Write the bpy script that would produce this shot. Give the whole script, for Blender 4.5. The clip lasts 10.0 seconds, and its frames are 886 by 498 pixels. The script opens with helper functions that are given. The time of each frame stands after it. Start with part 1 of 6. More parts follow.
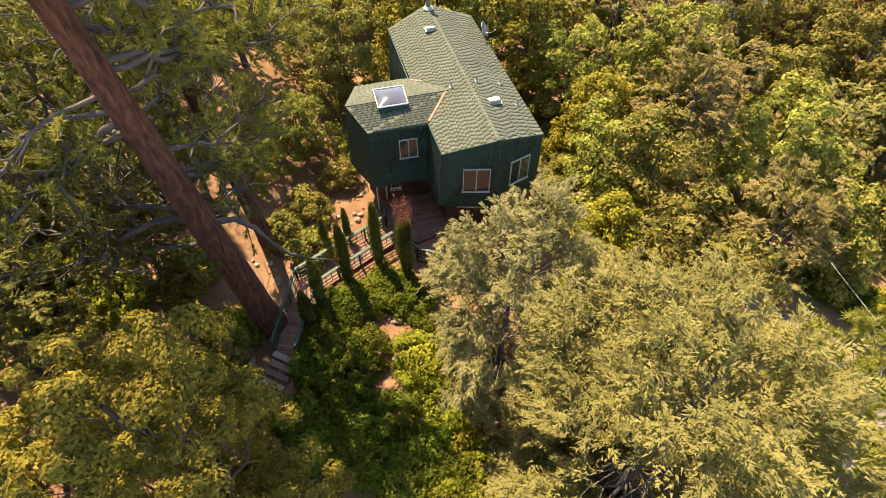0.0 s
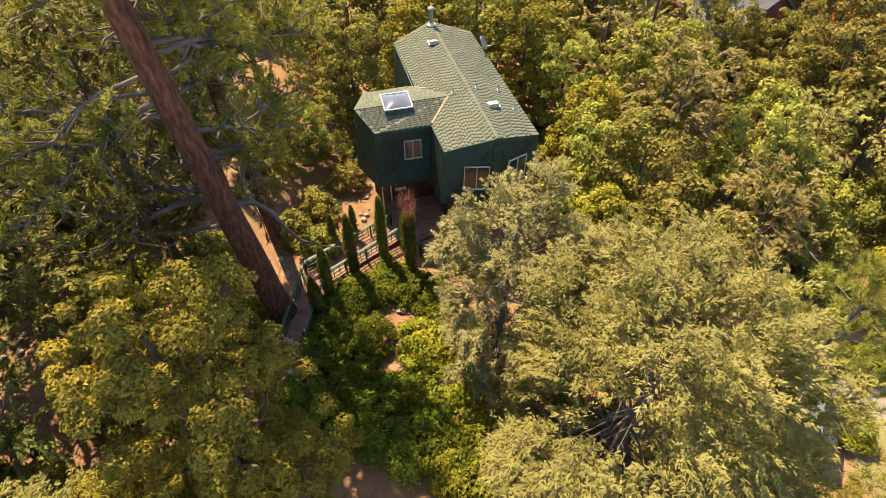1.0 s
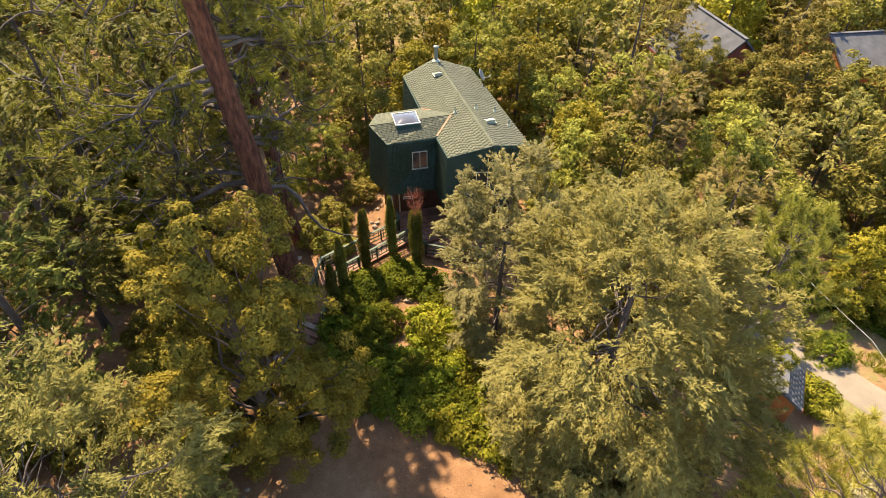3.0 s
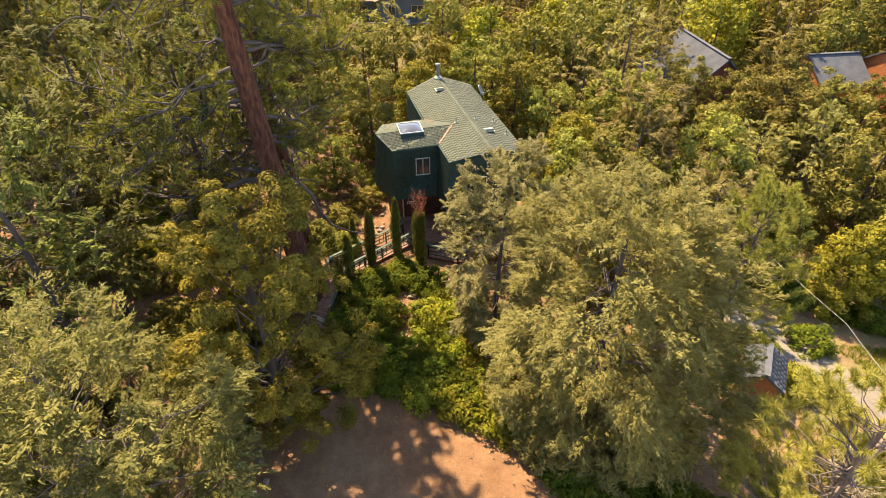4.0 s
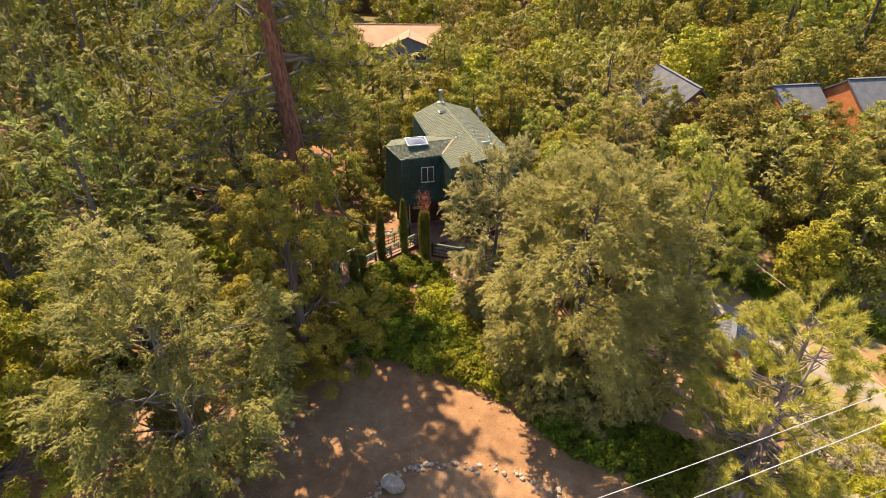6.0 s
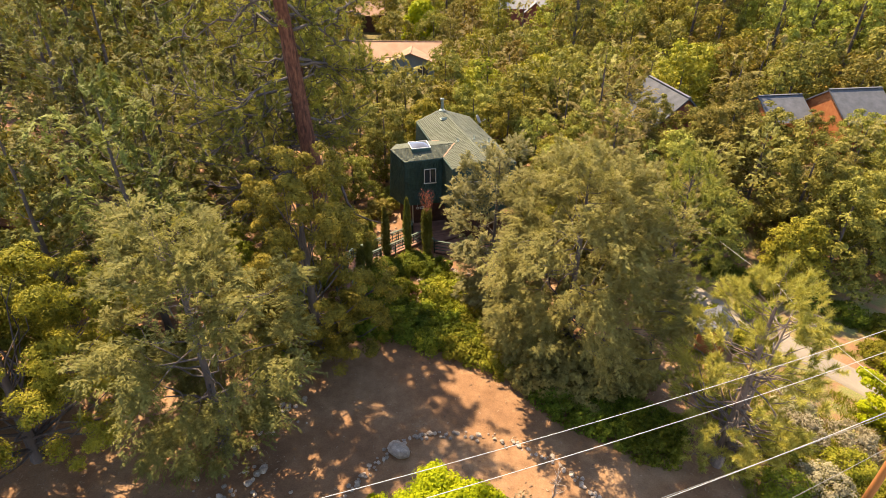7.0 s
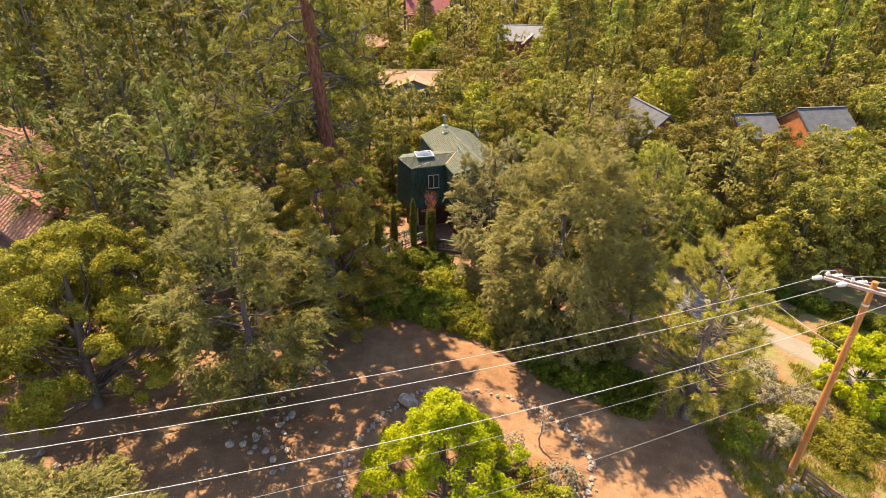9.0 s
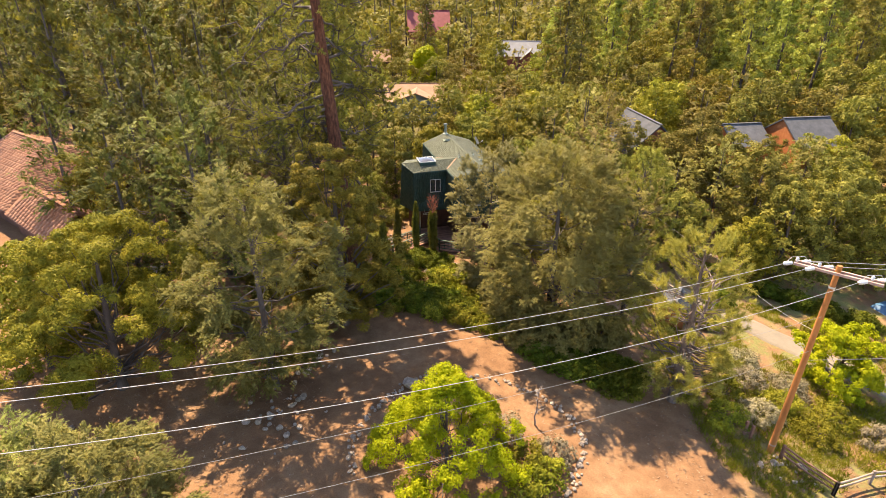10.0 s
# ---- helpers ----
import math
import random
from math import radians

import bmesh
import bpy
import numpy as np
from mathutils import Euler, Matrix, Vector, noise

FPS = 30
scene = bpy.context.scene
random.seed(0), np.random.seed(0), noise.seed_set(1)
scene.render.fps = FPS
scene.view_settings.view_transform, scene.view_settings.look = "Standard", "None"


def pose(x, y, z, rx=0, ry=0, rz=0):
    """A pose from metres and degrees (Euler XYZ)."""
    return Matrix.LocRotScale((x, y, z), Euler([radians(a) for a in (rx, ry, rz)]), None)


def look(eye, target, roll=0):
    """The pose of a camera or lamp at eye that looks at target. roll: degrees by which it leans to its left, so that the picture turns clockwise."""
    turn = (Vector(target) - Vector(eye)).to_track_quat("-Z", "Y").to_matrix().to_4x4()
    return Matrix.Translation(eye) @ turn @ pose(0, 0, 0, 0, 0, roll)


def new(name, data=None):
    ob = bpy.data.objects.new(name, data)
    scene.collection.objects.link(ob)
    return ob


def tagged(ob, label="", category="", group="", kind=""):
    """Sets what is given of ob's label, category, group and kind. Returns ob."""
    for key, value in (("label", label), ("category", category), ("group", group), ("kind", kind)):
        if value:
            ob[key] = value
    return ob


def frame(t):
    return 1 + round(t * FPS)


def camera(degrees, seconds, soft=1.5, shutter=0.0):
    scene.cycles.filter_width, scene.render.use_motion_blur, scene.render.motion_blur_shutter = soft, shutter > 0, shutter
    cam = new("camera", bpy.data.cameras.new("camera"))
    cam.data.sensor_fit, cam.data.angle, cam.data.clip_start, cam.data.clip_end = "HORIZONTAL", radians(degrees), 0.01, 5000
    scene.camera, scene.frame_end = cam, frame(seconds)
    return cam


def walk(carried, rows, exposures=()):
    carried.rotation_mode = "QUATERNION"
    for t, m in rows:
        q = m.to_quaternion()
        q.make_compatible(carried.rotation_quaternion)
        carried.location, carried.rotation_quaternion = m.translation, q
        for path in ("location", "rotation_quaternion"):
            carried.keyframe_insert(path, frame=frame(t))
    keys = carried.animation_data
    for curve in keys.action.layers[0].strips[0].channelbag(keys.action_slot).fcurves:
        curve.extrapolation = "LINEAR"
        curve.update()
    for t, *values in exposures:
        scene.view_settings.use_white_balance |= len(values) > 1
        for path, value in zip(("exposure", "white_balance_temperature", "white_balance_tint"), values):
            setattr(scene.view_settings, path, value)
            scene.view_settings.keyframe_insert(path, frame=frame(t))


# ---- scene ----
cam = camera(76.2, 10.0, soft=0.8)
METRES, EYE, TILT, LEAN, TURN = 27.0, 23.1, -52.0, 0.0, 0.0
ROWS = [
    (0.0, 0.0, 0.0, 0.0, 0.0, 0.0, -0.0),
    (0.5, -0.0025, -0.03, -0.0394, -0.02, 1.71, -0.03),
    (1.0, -0.0054, -0.0581, -0.0784, -0.08, 3.42, -0.09),
    (1.5, -0.0075, -0.0856, -0.1181, -0.1, 5.13, -0.14),
    (2.0, -0.009, -0.1132, -0.1582, -0.09, 6.86, -0.17),
    (2.5, -0.0104, -0.1409, -0.1991, -0.09, 8.59, -0.2),
    (4.0, -0.0157, -0.2237, -0.3251, -0.07, 13.48, -0.22),
    (4.5, -0.0168, -0.2525, -0.3673, -0.04, 14.79, -0.22),
    (5.0, -0.0187, -0.2818, -0.4104, -0.04, 16.09, -0.23),
    (6.5, -0.0218, -0.3683, -0.5384, -0.02, 19.59, -0.26),
    (7.0, -0.0237, -0.3982, -0.5805, -0.0, 20.45, -0.27),
    (7.5, -0.0257, -0.4287, -0.6207, 0.01, 21.26, -0.28),
    (8.0, -0.0271, -0.4595, -0.6607, 0.02, 22.04, -0.29),
    (8.5, -0.0277, -0.4897, -0.7, 0.02, 22.82, -0.31),
    (9.0, -0.0285, -0.519, -0.7389, 0.05, 23.61, -0.31),
    (9.5, -0.0296, -0.5475, -0.7774, 0.07, 24.4, -0.31),
    (10.0, -0.0308, -0.5761, -0.8163, 0.08, 25.16, -0.33),
]
walk(cam, [(t, pose(0, 0, EYE, TILT, LEAN, TURN) @ pose(METRES * x, METRES * y, METRES * z, 90 + pitch, roll, yaw)) for t, x, y, z, yaw, pitch, roll in ROWS],
     exposures=[(0.0, 1.93, 7600, 14), (10.0, 1.93, 7700, 17)])

# ---- light ----
SUN_DIR = Vector((0.36, -0.62, -1.0)).normalized()      # the way the sunlight travels
world = bpy.data.worlds.new("sky")
scene.world = world
world.use_nodes = True
wn = world.node_tree
sky = wn.nodes.new("ShaderNodeTexSky")
sky.sky_type = "NISHITA"
sky.sun_disc = False
sky.sun_elevation = math.asin(-SUN_DIR.z)
sky.sun_rotation = math.atan2(-SUN_DIR.x, -SUN_DIR.y)
sky.altitude = 1600
wn.links.new(sky.outputs[0], wn.nodes["Background"].inputs[0])
wn.nodes["Background"].inputs[1].default_value = 0.15
sun = new("sun", bpy.data.lights.new("sun", "SUN"))
sun.data.energy, sun.data.angle, sun.data.color = 4.6, radians(0.6), (1.0, 0.88, 0.68)
sun.matrix_world = look((-40, 30, 70), Vector((-40, 30, 70)) + SUN_DIR)


# ---- materials ----
def nodes_of(name):
    m = bpy.data.materials.new(name)
    m.use_nodes = True
    nt = m.node_tree
    return m, nt, nt.nodes["Principled BSDF"], nt.nodes["Material Output"]


def ramp(nt, src, stops):
    r = nt.nodes.new("ShaderNodeValToRGB")
    while len(r.color_ramp.elements) < len(stops):
        r.color_ramp.elements.new(0.5)
    for e, (p, c) in zip(r.color_ramp.elements, stops):
        e.position, e.color = p, (*c, 1)
    nt.links.new(src, r.inputs[0])
    return r.outputs[0]


def tex_noise(nt, scale, detail=4, rough=0.6, coord="Object", stretch=None):
    tc = nt.nodes.new("ShaderNodeTexCoord")
    n = nt.nodes.new("ShaderNodeTexNoise")
    n.inputs["Scale"].default_value, n.inputs["Detail"].default_value, n.inputs["Roughness"].default_value = scale, detail, rough
    if coord != "World":
        src = tc.outputs[coord]
    else:
        src = nt.nodes.new("ShaderNodeNewGeometry").outputs["Position"]
    if stretch:
        mp = nt.nodes.new("ShaderNodeMapping")
        mp.inputs["Scale"].default_value = stretch
        nt.links.new(src, mp.inputs[0])
        src = mp.outputs[0]
    nt.links.new(src, n.inputs["Vector"])
    return n.outputs["Fac"]


def mix_rgb(nt, fac, a, b, mode="MIX"):
    m = nt.nodes.new("ShaderNodeMix")
    m.data_type, m.blend_type = "RGBA", mode
    for sock, val in ((m.inputs[0], fac), (m.inputs[6], a), (m.inputs[7], b)):
        if isinstance(val, (int, float)):
            sock.default_value = val
        elif isinstance(val, tuple):
            sock.default_value = (*val, 1)
        else:
            nt.links.new(val, sock)
    return m.outputs[2]


def bump(nt, bsdf, height, strength=0.4, dist=0.02):
    b = nt.nodes.new("ShaderNodeBump")
    b.inputs["Strength"].default_value, b.inputs["Distance"].default_value = strength, dist
    nt.links.new(height, b.inputs["Height"])
    nt.links.new(b.outputs[0], bsdf.inputs["Normal"])


def surface(name, stops, scale=3.0, fine=40.0, rough=0.8, metal=0.0, stretch=None, relief=0.4, dist=0.01, per_piece=0.0, coord="Object", spec=0.3):
    """Two scales of noise through a colour ramp, with fine relief; per_piece: how much pieces differ in tone."""
    m, nt, b, out = nodes_of(name)
    big = tex_noise(nt, scale, 5, 0.6, coord, stretch)
    small = tex_noise(nt, fine, 4, 0.65, coord, stretch)
    col = ramp(nt, big, stops)
    col = mix_rgb(nt, 0.35, col, ramp(nt, small, [(0.3, (0.35, 0.35, 0.35)), (0.7, (0.65, 0.65, 0.65))]), "OVERLAY")
    if per_piece:
        info = nt.nodes.new("ShaderNodeObjectInfo")
        isl = nt.nodes.new("ShaderNodeNewGeometry")
        add = nt.nodes.new("ShaderNodeMath")
        add.operation = "ADD"
        nt.links.new(info.outputs["Random"], add.inputs[0])
        nt.links.new(isl.outputs["Random Per Island"], add.inputs[1])
        fr = nt.nodes.new("ShaderNodeMath")
        fr.operation = "FRACT"
        nt.links.new(add.outputs[0], fr.inputs[0])
        lo, hi = 1 - per_piece, 1 + per_piece
        hsv = nt.nodes.new("ShaderNodeHueSaturation")
        mr = nt.nodes.new("ShaderNodeMapRange")
        mr.inputs["To Min"].default_value, mr.inputs["To Max"].default_value = lo, hi
        nt.links.new(fr.outputs[0], mr.inputs[0])
        nt.links.new(mr.outputs[0], hsv.inputs["Value"])
        nt.links.new(col, hsv.inputs["Color"])
        col = hsv.outputs[0]
    nt.links.new(col, b.inputs["Base Color"])
    b.inputs["Roughness"].default_value, b.inputs["Metallic"].default_value = rough, metal
    b.inputs["Specular IOR Level"].default_value = spec
    if relief:
        bump(nt, b, small, relief, dist)
    return m


def foliage(name, dark, mid, light, through_light=0.25, tree_spread=0.12, grain=0.28):
    """Leaves: tone by leaf, by clump and by tree, and light that comes through them."""
    m, nt, b, out = nodes_of(name)
    geo = nt.nodes.new("ShaderNodeNewGeometry")
    clump = tex_noise(nt, 0.55, 3, 0.6, "World")
    add = nt.nodes.new("ShaderNodeMath")
    add.operation = "MULTIPLY_ADD"
    add.inputs[1].default_value, add.inputs[2].default_value = grain, -grain / 2
    nt.links.new(geo.outputs["Random Per Island"], add.inputs[0])
    tot = nt.nodes.new("ShaderNodeMath")
    tot.operation = "ADD"
    nt.links.new(clump, tot.inputs[0])
    nt.links.new(add.outputs[0], tot.inputs[1])
    col = ramp(nt, tot.outputs[0], [(0.25, dark), (0.5, mid), (0.78, light)])
    info = nt.nodes.new("ShaderNodeObjectInfo")
    hsv = nt.nodes.new("ShaderNodeHueSaturation")
    for sock, lo, hi in (("Hue", 0.5 - tree_spread * 0.18, 0.5 + tree_spread * 0.2), ("Value", 1 - tree_spread * 1.5, 1 + tree_spread * 1.5)):
        mr = nt.nodes.new("ShaderNodeMapRange")
        mr.inputs["To Min"].default_value, mr.inputs["To Max"].default_value = lo, hi
        nt.links.new(info.outputs["Random"], mr.inputs[0])
        nt.links.new(mr.outputs[0], hsv.inputs[sock])
    nt.links.new(col, hsv.inputs["Color"])
    nt.links.new(hsv.outputs[0], b.inputs["Base Color"])
    b.inputs["Roughness"].default_value = 0.6
    b.inputs["Specular IOR Level"].default_value = 0.06
    tr = nt.nodes.new("ShaderNodeBsdfTranslucent")
    nt.links.new(mix_rgb(nt, 1.0, hsv.outputs[0], (1.0, 1.0, 0.6), "MULTIPLY"), tr.inputs[0])
    mx = nt.nodes.new("ShaderNodeMixShader")
    mx.inputs[0].default_value = through_light
    nt.links.new(b.outputs[0], mx.inputs[1])
    nt.links.new(tr.outputs[0], mx.inputs[2])
    nt.links.new(mx.outputs[0], out.inputs[0])
    return m


def dirt_material():
    m, nt, b, out = nodes_of("red_dirt")
    big = tex_noise(nt, 0.16, 5, 0.6, "World")
    mid = tex_noise(nt, 1.3, 6, 0.7, "World")
    fine = tex_noise(nt, 14, 5, 0.75, "World")
    col = ramp(nt, big, [(0.3, (0.145, 0.077, 0.041)), (0.5, (0.2, 0.112, 0.059)), (0.7, (0.25, 0.157, 0.09))])
    col = mix_rgb(nt, 0.5, col, ramp(nt, mid, [(0.32, (0.3, 0.27, 0.25)), (0.7, (0.66, 0.66, 0.66))]), "OVERLAY")
    col = mix_rgb(nt, 0.45, col, ramp(nt, fine, [(0.3, (0.25, 0.24, 0.23)), (0.7, (0.72, 0.72, 0.72))]), "OVERLAY")
    # sparse dry grass on the slope beside the road
    sep = nt.nodes.new("ShaderNodeSeparateXYZ")
    nt.links.new(nt.nodes.new("ShaderNodeNewGeometry").outputs["Position"], sep.inputs[0])
    gx = nt.nodes.new("ShaderNodeMapRange")
    gx.inputs["From Min"].default_value, gx.inputs["From Max"].default_value = 13, 18
    nt.links.new(sep.outputs[0], gx.inputs[0])
    patch = ramp(nt, tex_noise(nt, 0.5, 5, 0.7, "World"), [(0.42, (0, 0, 0)), (0.6, (1, 1, 1))])
    fac = nt.nodes.new("ShaderNodeMath")
    fac.operation = "MULTIPLY"
    nt.links.new(gx.outputs[0], fac.inputs[0])
    nt.links.new(patch, fac.inputs[1])
    col = mix_rgb(nt, fac.outputs[0], col, ramp(nt, fine, [(0.35, (0.085, 0.095, 0.026)), (0.65, (0.21, 0.19, 0.075))]))
    # low scrub takes over under the distant woods
    gy_far = nt.nodes.new("ShaderNodeMapRange")
    gy_far.inputs["From Min"].default_value, gy_far.inputs["From Max"].default_value = 34, 60
    gy_far.inputs["To Max"].default_value = 0.85
    nt.links.new(sep.outputs[1], gy_far.inputs[0])
    col = mix_rgb(nt, gy_far.outputs[0], col, ramp(nt, mid, [(0.35, (0.05, 0.047, 0.015)), (0.7, (0.14, 0.115, 0.04))]))
    nt.links.new(col, b.inputs["Base Color"])
    b.inputs["Roughness"].default_value = 0.95
    b.inputs["Specular IOR Level"].default_value = 0.1
    bump(nt, b, mix_rgb(nt, 0.5, mid, fine), 0.6, 0.06)
    return m


DIRT = dirt_material()
OAK = foliage("oak_leaves", (0.082, 0.08, 0.016), (0.172, 0.155, 0.03), (0.30, 0.25, 0.055))
OAK_GOLD = foliage("oak_leaves_golden", (0.08, 0.07, 0.012), (0.165, 0.132, 0.02), (0.29, 0.212, 0.032))
OAK_BRIGHT = foliage("oak_leaves_bright", (0.10, 0.098, 0.012), (0.20, 0.176, 0.02), (0.345, 0.28, 0.036))
FEATHER = foliage("feathery_foliage", (0.17, 0.145, 0.045), (0.275, 0.228, 0.075), (0.37, 0.305, 0.11), 0.42)
FEATHER_GREY = foliage("grey_green_foliage", (0.10, 0.102, 0.03), (0.185, 0.18, 0.048), (0.29, 0.268, 0.075), 0.3, 0.12, 0.2)
NEEDLE = foliage("long_pine_needles", (0.10, 0.105, 0.022), (0.20, 0.195, 0.042), (0.35, 0.31, 0.075), 0.4)
PINE_FAR = foliage("dark_pine_foliage", (0.125, 0.125, 0.024), (0.22, 0.205, 0.042), (0.34, 0.30, 0.066), 0.35, 0.2)
LIME = foliage("fresh_spring_leaves", (0.19, 0.27, 0.01), (0.31, 0.385, 0.014), (0.45, 0.475, 0.022), 0.4)
SHRUB = foliage("dark_shrub_leaves", (0.045, 0.062, 0.007), (0.10, 0.122, 0.013), (0.21, 0.215, 0.025), 0.42)
SHRUB_GOLD = foliage("olive_shrub_leaves", (0.09, 0.098, 0.01), (0.175, 0.17, 0.017), (0.30, 0.26, 0.034), 0.35)
CYPRESS = foliage("cypress_foliage", (0.075, 0.08, 0.018), (0.14, 0.136, 0.03), (0.24, 0.215, 0.05), 0.35)
DEAD_RED = foliage("dead_red_foliage", (0.19, 0.075, 0.05), (0.32, 0.14, 0.10), (0.44, 0.23, 0.17), 0.3)
NEEDLE_PALE = foliage("pale_pine_needles", (0.19, 0.18, 0.036), (0.33, 0.30, 0.066), (0.47, 0.41, 0.105), 0.4, 0.02)
JUNIPER = foliage("pale_juniper_sprays", (0.135, 0.125, 0.047), (0.22, 0.197, 0.078), (0.305, 0.268, 0.11), 0.35, 0.02, 0.2)
EVERGREEN = foliage("soft_evergreen_sprays", (0.135, 0.118, 0.036), (0.20, 0.172, 0.053), (0.285, 0.243, 0.078), 0.35, 0.02, 0.15)
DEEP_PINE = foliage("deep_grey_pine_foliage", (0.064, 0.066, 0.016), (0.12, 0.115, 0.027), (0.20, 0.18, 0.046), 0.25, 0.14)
DRY = foliage("dry_brush", (0.17, 0.14, 0.085), (0.24, 0.20, 0.125), (0.31, 0.265, 0.17), 0.3)
BARK = surface("grey_bark", [(0.3, (0.045, 0.037, 0.032)), (0.7, (0.125, 0.10, 0.09))], 2, 25, 0.95, stretch=(1, 1, 0.25), relief=0.8, dist=0.03)
LIGHT_BARK = surface("grey_brown_pine_bark", [(0.3, (0.07, 0.05, 0.04)), (0.7, (0.21, 0.155, 0.125))], 3, 25, 0.95, stretch=(1, 1, 0.25), relief=0.8, dist=0.03)
DEADWOOD = surface("bleached_dead_wood", [(0.3, (0.16, 0.12, 0.095)), (0.7, (0.30, 0.24, 0.20))], 3, 30, 0.9, stretch=(1, 1, 0.3))
PINE_BARK = surface("red_plated_bark", [(0.34, (0.05, 0.024, 0.016)), (0.44, (0.10, 0.038, 0.024)), (0.56, (0.155, 0.06, 0.036)), (0.7, (0.22, 0.098, 0.06))], 4.5, 26, 0.95, stretch=(1.7, 1.7, 0.4), relief=1.0, dist=0.1)
ROOF_GREEN = surface("grey_green_asphalt_shingle", [(0.3, (0.08, 0.087, 0.062)), (0.7, (0.102, 0.109, 0.078))], 1.2, 60, 0.95, per_piece=0.08, relief=0.3, spec=0.15)
WALL_GREEN = surface("dark_green_painted_shingle", [(0.3, (0.026, 0.056, 0.046)), (0.7, (0.04, 0.076, 0.062))], 1.5, 50, 0.75, per_piece=0.16, relief=0.5, spec=0.25)
BROWN_WALL = surface("dark_stained_siding", [(0.3, (0.06, 0.028, 0.02)), (0.7, (0.11, 0.05, 0.034))], 2, 40, 0.8, per_piece=0.15)
DECK = surface("worn_red_brown_deck_board", [(0.3, (0.158, 0.0713, 0.0488)), (0.7, (0.255, 0.135, 0.0938))], 2, 35, 0.8, per_piece=0.2, stretch=(1, 1, 1))
RAIL_GREEN = surface("dark_green_painted_rail", [(0.3, (0.03, 0.055, 0.035)), (0.7, (0.055, 0.085, 0.055))], 3, 50, 0.6, per_piece=0.1)
WHITE = surface("white_painted_metal", [(0.3, (0.496, 0.496, 0.464)), (0.7, (0.624, 0.624, 0.592))], 4, 60, 0.5, relief=0.1)
VENT = surface("pale_green_painted_metal", [(0.3, (0.27, 0.30, 0.23)), (0.7, (0.37, 0.40, 0.31))], 4, 60, 0.6, relief=0.1)
FLUE = surface("grey_green_metal", [(0.3, (0.13, 0.16, 0.13)), (0.7, (0.20, 0.23, 0.19))], 6, 60, 0.55, 0.2, relief=0.1)
CREAM = surface("cream_vinyl_frame", [(0.3, (0.432, 0.403, 0.331)), (0.7, (0.518, 0.49, 0.418))], 4, 60, 0.5, relief=0.1)
STEEL = surface("galvanised_steel", [(0.3, (0.35, 0.36, 0.36)), (0.7, (0.55, 0.56, 0.56))], 6, 60, 0.45, 0.8, relief=0.1)
RUST = surface("rusty_flashing", [(0.3, (0.20, 0.11, 0.065)), (0.7, (0.27, 0.18, 0.115))], 5, 50, 0.8)
POLE = surface("orange_brown_pole_wood", [(0.3, (0.25, 0.092, 0.026)), (0.7, (0.42, 0.175, 0.052))], 2, 30, 0.85, stretch=(2, 2, 0.2), relief=0.6)
ARM = surface("pale_weathered_crossarm", [(0.3, (0.288, 0.184, 0.144)), (0.7, (0.4, 0.288, 0.24))], 3, 40, 0.85)
PORCELAIN = surface("pale_grey_insulator", [(0.3, (0.468, 0.484, 0.51)), (0.7, (0.595, 0.612, 0.629))], 5, 30, 0.3, relief=0.1, spec=0.5)
WIRE = surface("bare_aluminium_cable", [(0.3, (0.30, 0.29, 0.27)), (0.7, (0.40, 0.39, 0.36))], 5, 30, 0.5, 0.0, relief=0.0)
WIRE_DARK = surface("dark_cable_sheath", [(0.3, (0.16, 0.15, 0.14)), (0.7, (0.24, 0.23, 0.21))], 5, 30, 0.6, relief=0.0)
STONE = surface("pale_granite", [(0.3, (0.19, 0.15, 0.115)), (0.55, (0.31, 0.25, 0.195)), (0.75, (0.44, 0.37, 0.30))], 2.5, 18, 0.9, per_piece=0.25, relief=0.8, dist=0.03)
CONCRETE = surface("pale_gravelly_road", [(0.3, (0.15, 0.125, 0.095)), (0.7, (0.21, 0.176, 0.132))], 0.6, 14, 0.95, relief=0.5, coord="World")
SLATE = surface("blue_grey_shingle", [(0.3, (0.05, 0.054, 0.06)), (0.7, (0.085, 0.088, 0.096))], 1.5, 40, 0.97, per_piece=0.22)
ORANGE_WOOD = surface("orange_stained_siding", [(0.3, (0.272, 0.08, 0.024)), (0.7, (0.384, 0.136, 0.044))], 2, 30, 0.75, per_piece=0.12)
TAN_ROOF = surface("tan_shingle_roof", [(0.3, (0.22, 0.125, 0.075)), (0.7, (0.3, 0.18, 0.112))], 0.6, 20, 0.95, per_piece=0.1)
BROWN_ROOF = surface("red_brown_shake_roof", [(0.3, (0.20, 0.085, 0.047)), (0.7, (0.29, 0.14, 0.08))], 0.5, 20, 0.95, per_piece=0.22)
BLUE_WALL = surface("grey_blue_siding", [(0.3, (0.10, 0.13, 0.145)), (0.7, (0.15, 0.18, 0.195))], 1, 30, 0.8)
RED_ROOF = surface("red_metal_roof", [(0.3, (0.224, 0.044, 0.04)), (0.7, (0.304, 0.072, 0.064))], 1, 30, 0.6)
GREY_ROOF = surface("pale_grey_roof", [(0.3, (0.15, 0.15, 0.152)), (0.7, (0.2, 0.2, 0.2))], 1, 30, 0.9)
RED_WALL = surface("dark_red_wall", [(0.3, (0.16, 0.05, 0.04)), (0.7, (0.24, 0.08, 0.06))], 1, 30, 0.8)
PALE_WALL = surface("pale_stucco", [(0.3, (0.5, 0.42, 0.33)), (0.7, (0.6, 0.52, 0.42))], 1, 30, 0.9)
STAIR_WOOD = surface("fresh_orange_timber", [(0.3, (0.336, 0.152, 0.048)), (0.7, (0.464, 0.24, 0.088))], 2, 30, 0.7, per_piece=0.15)
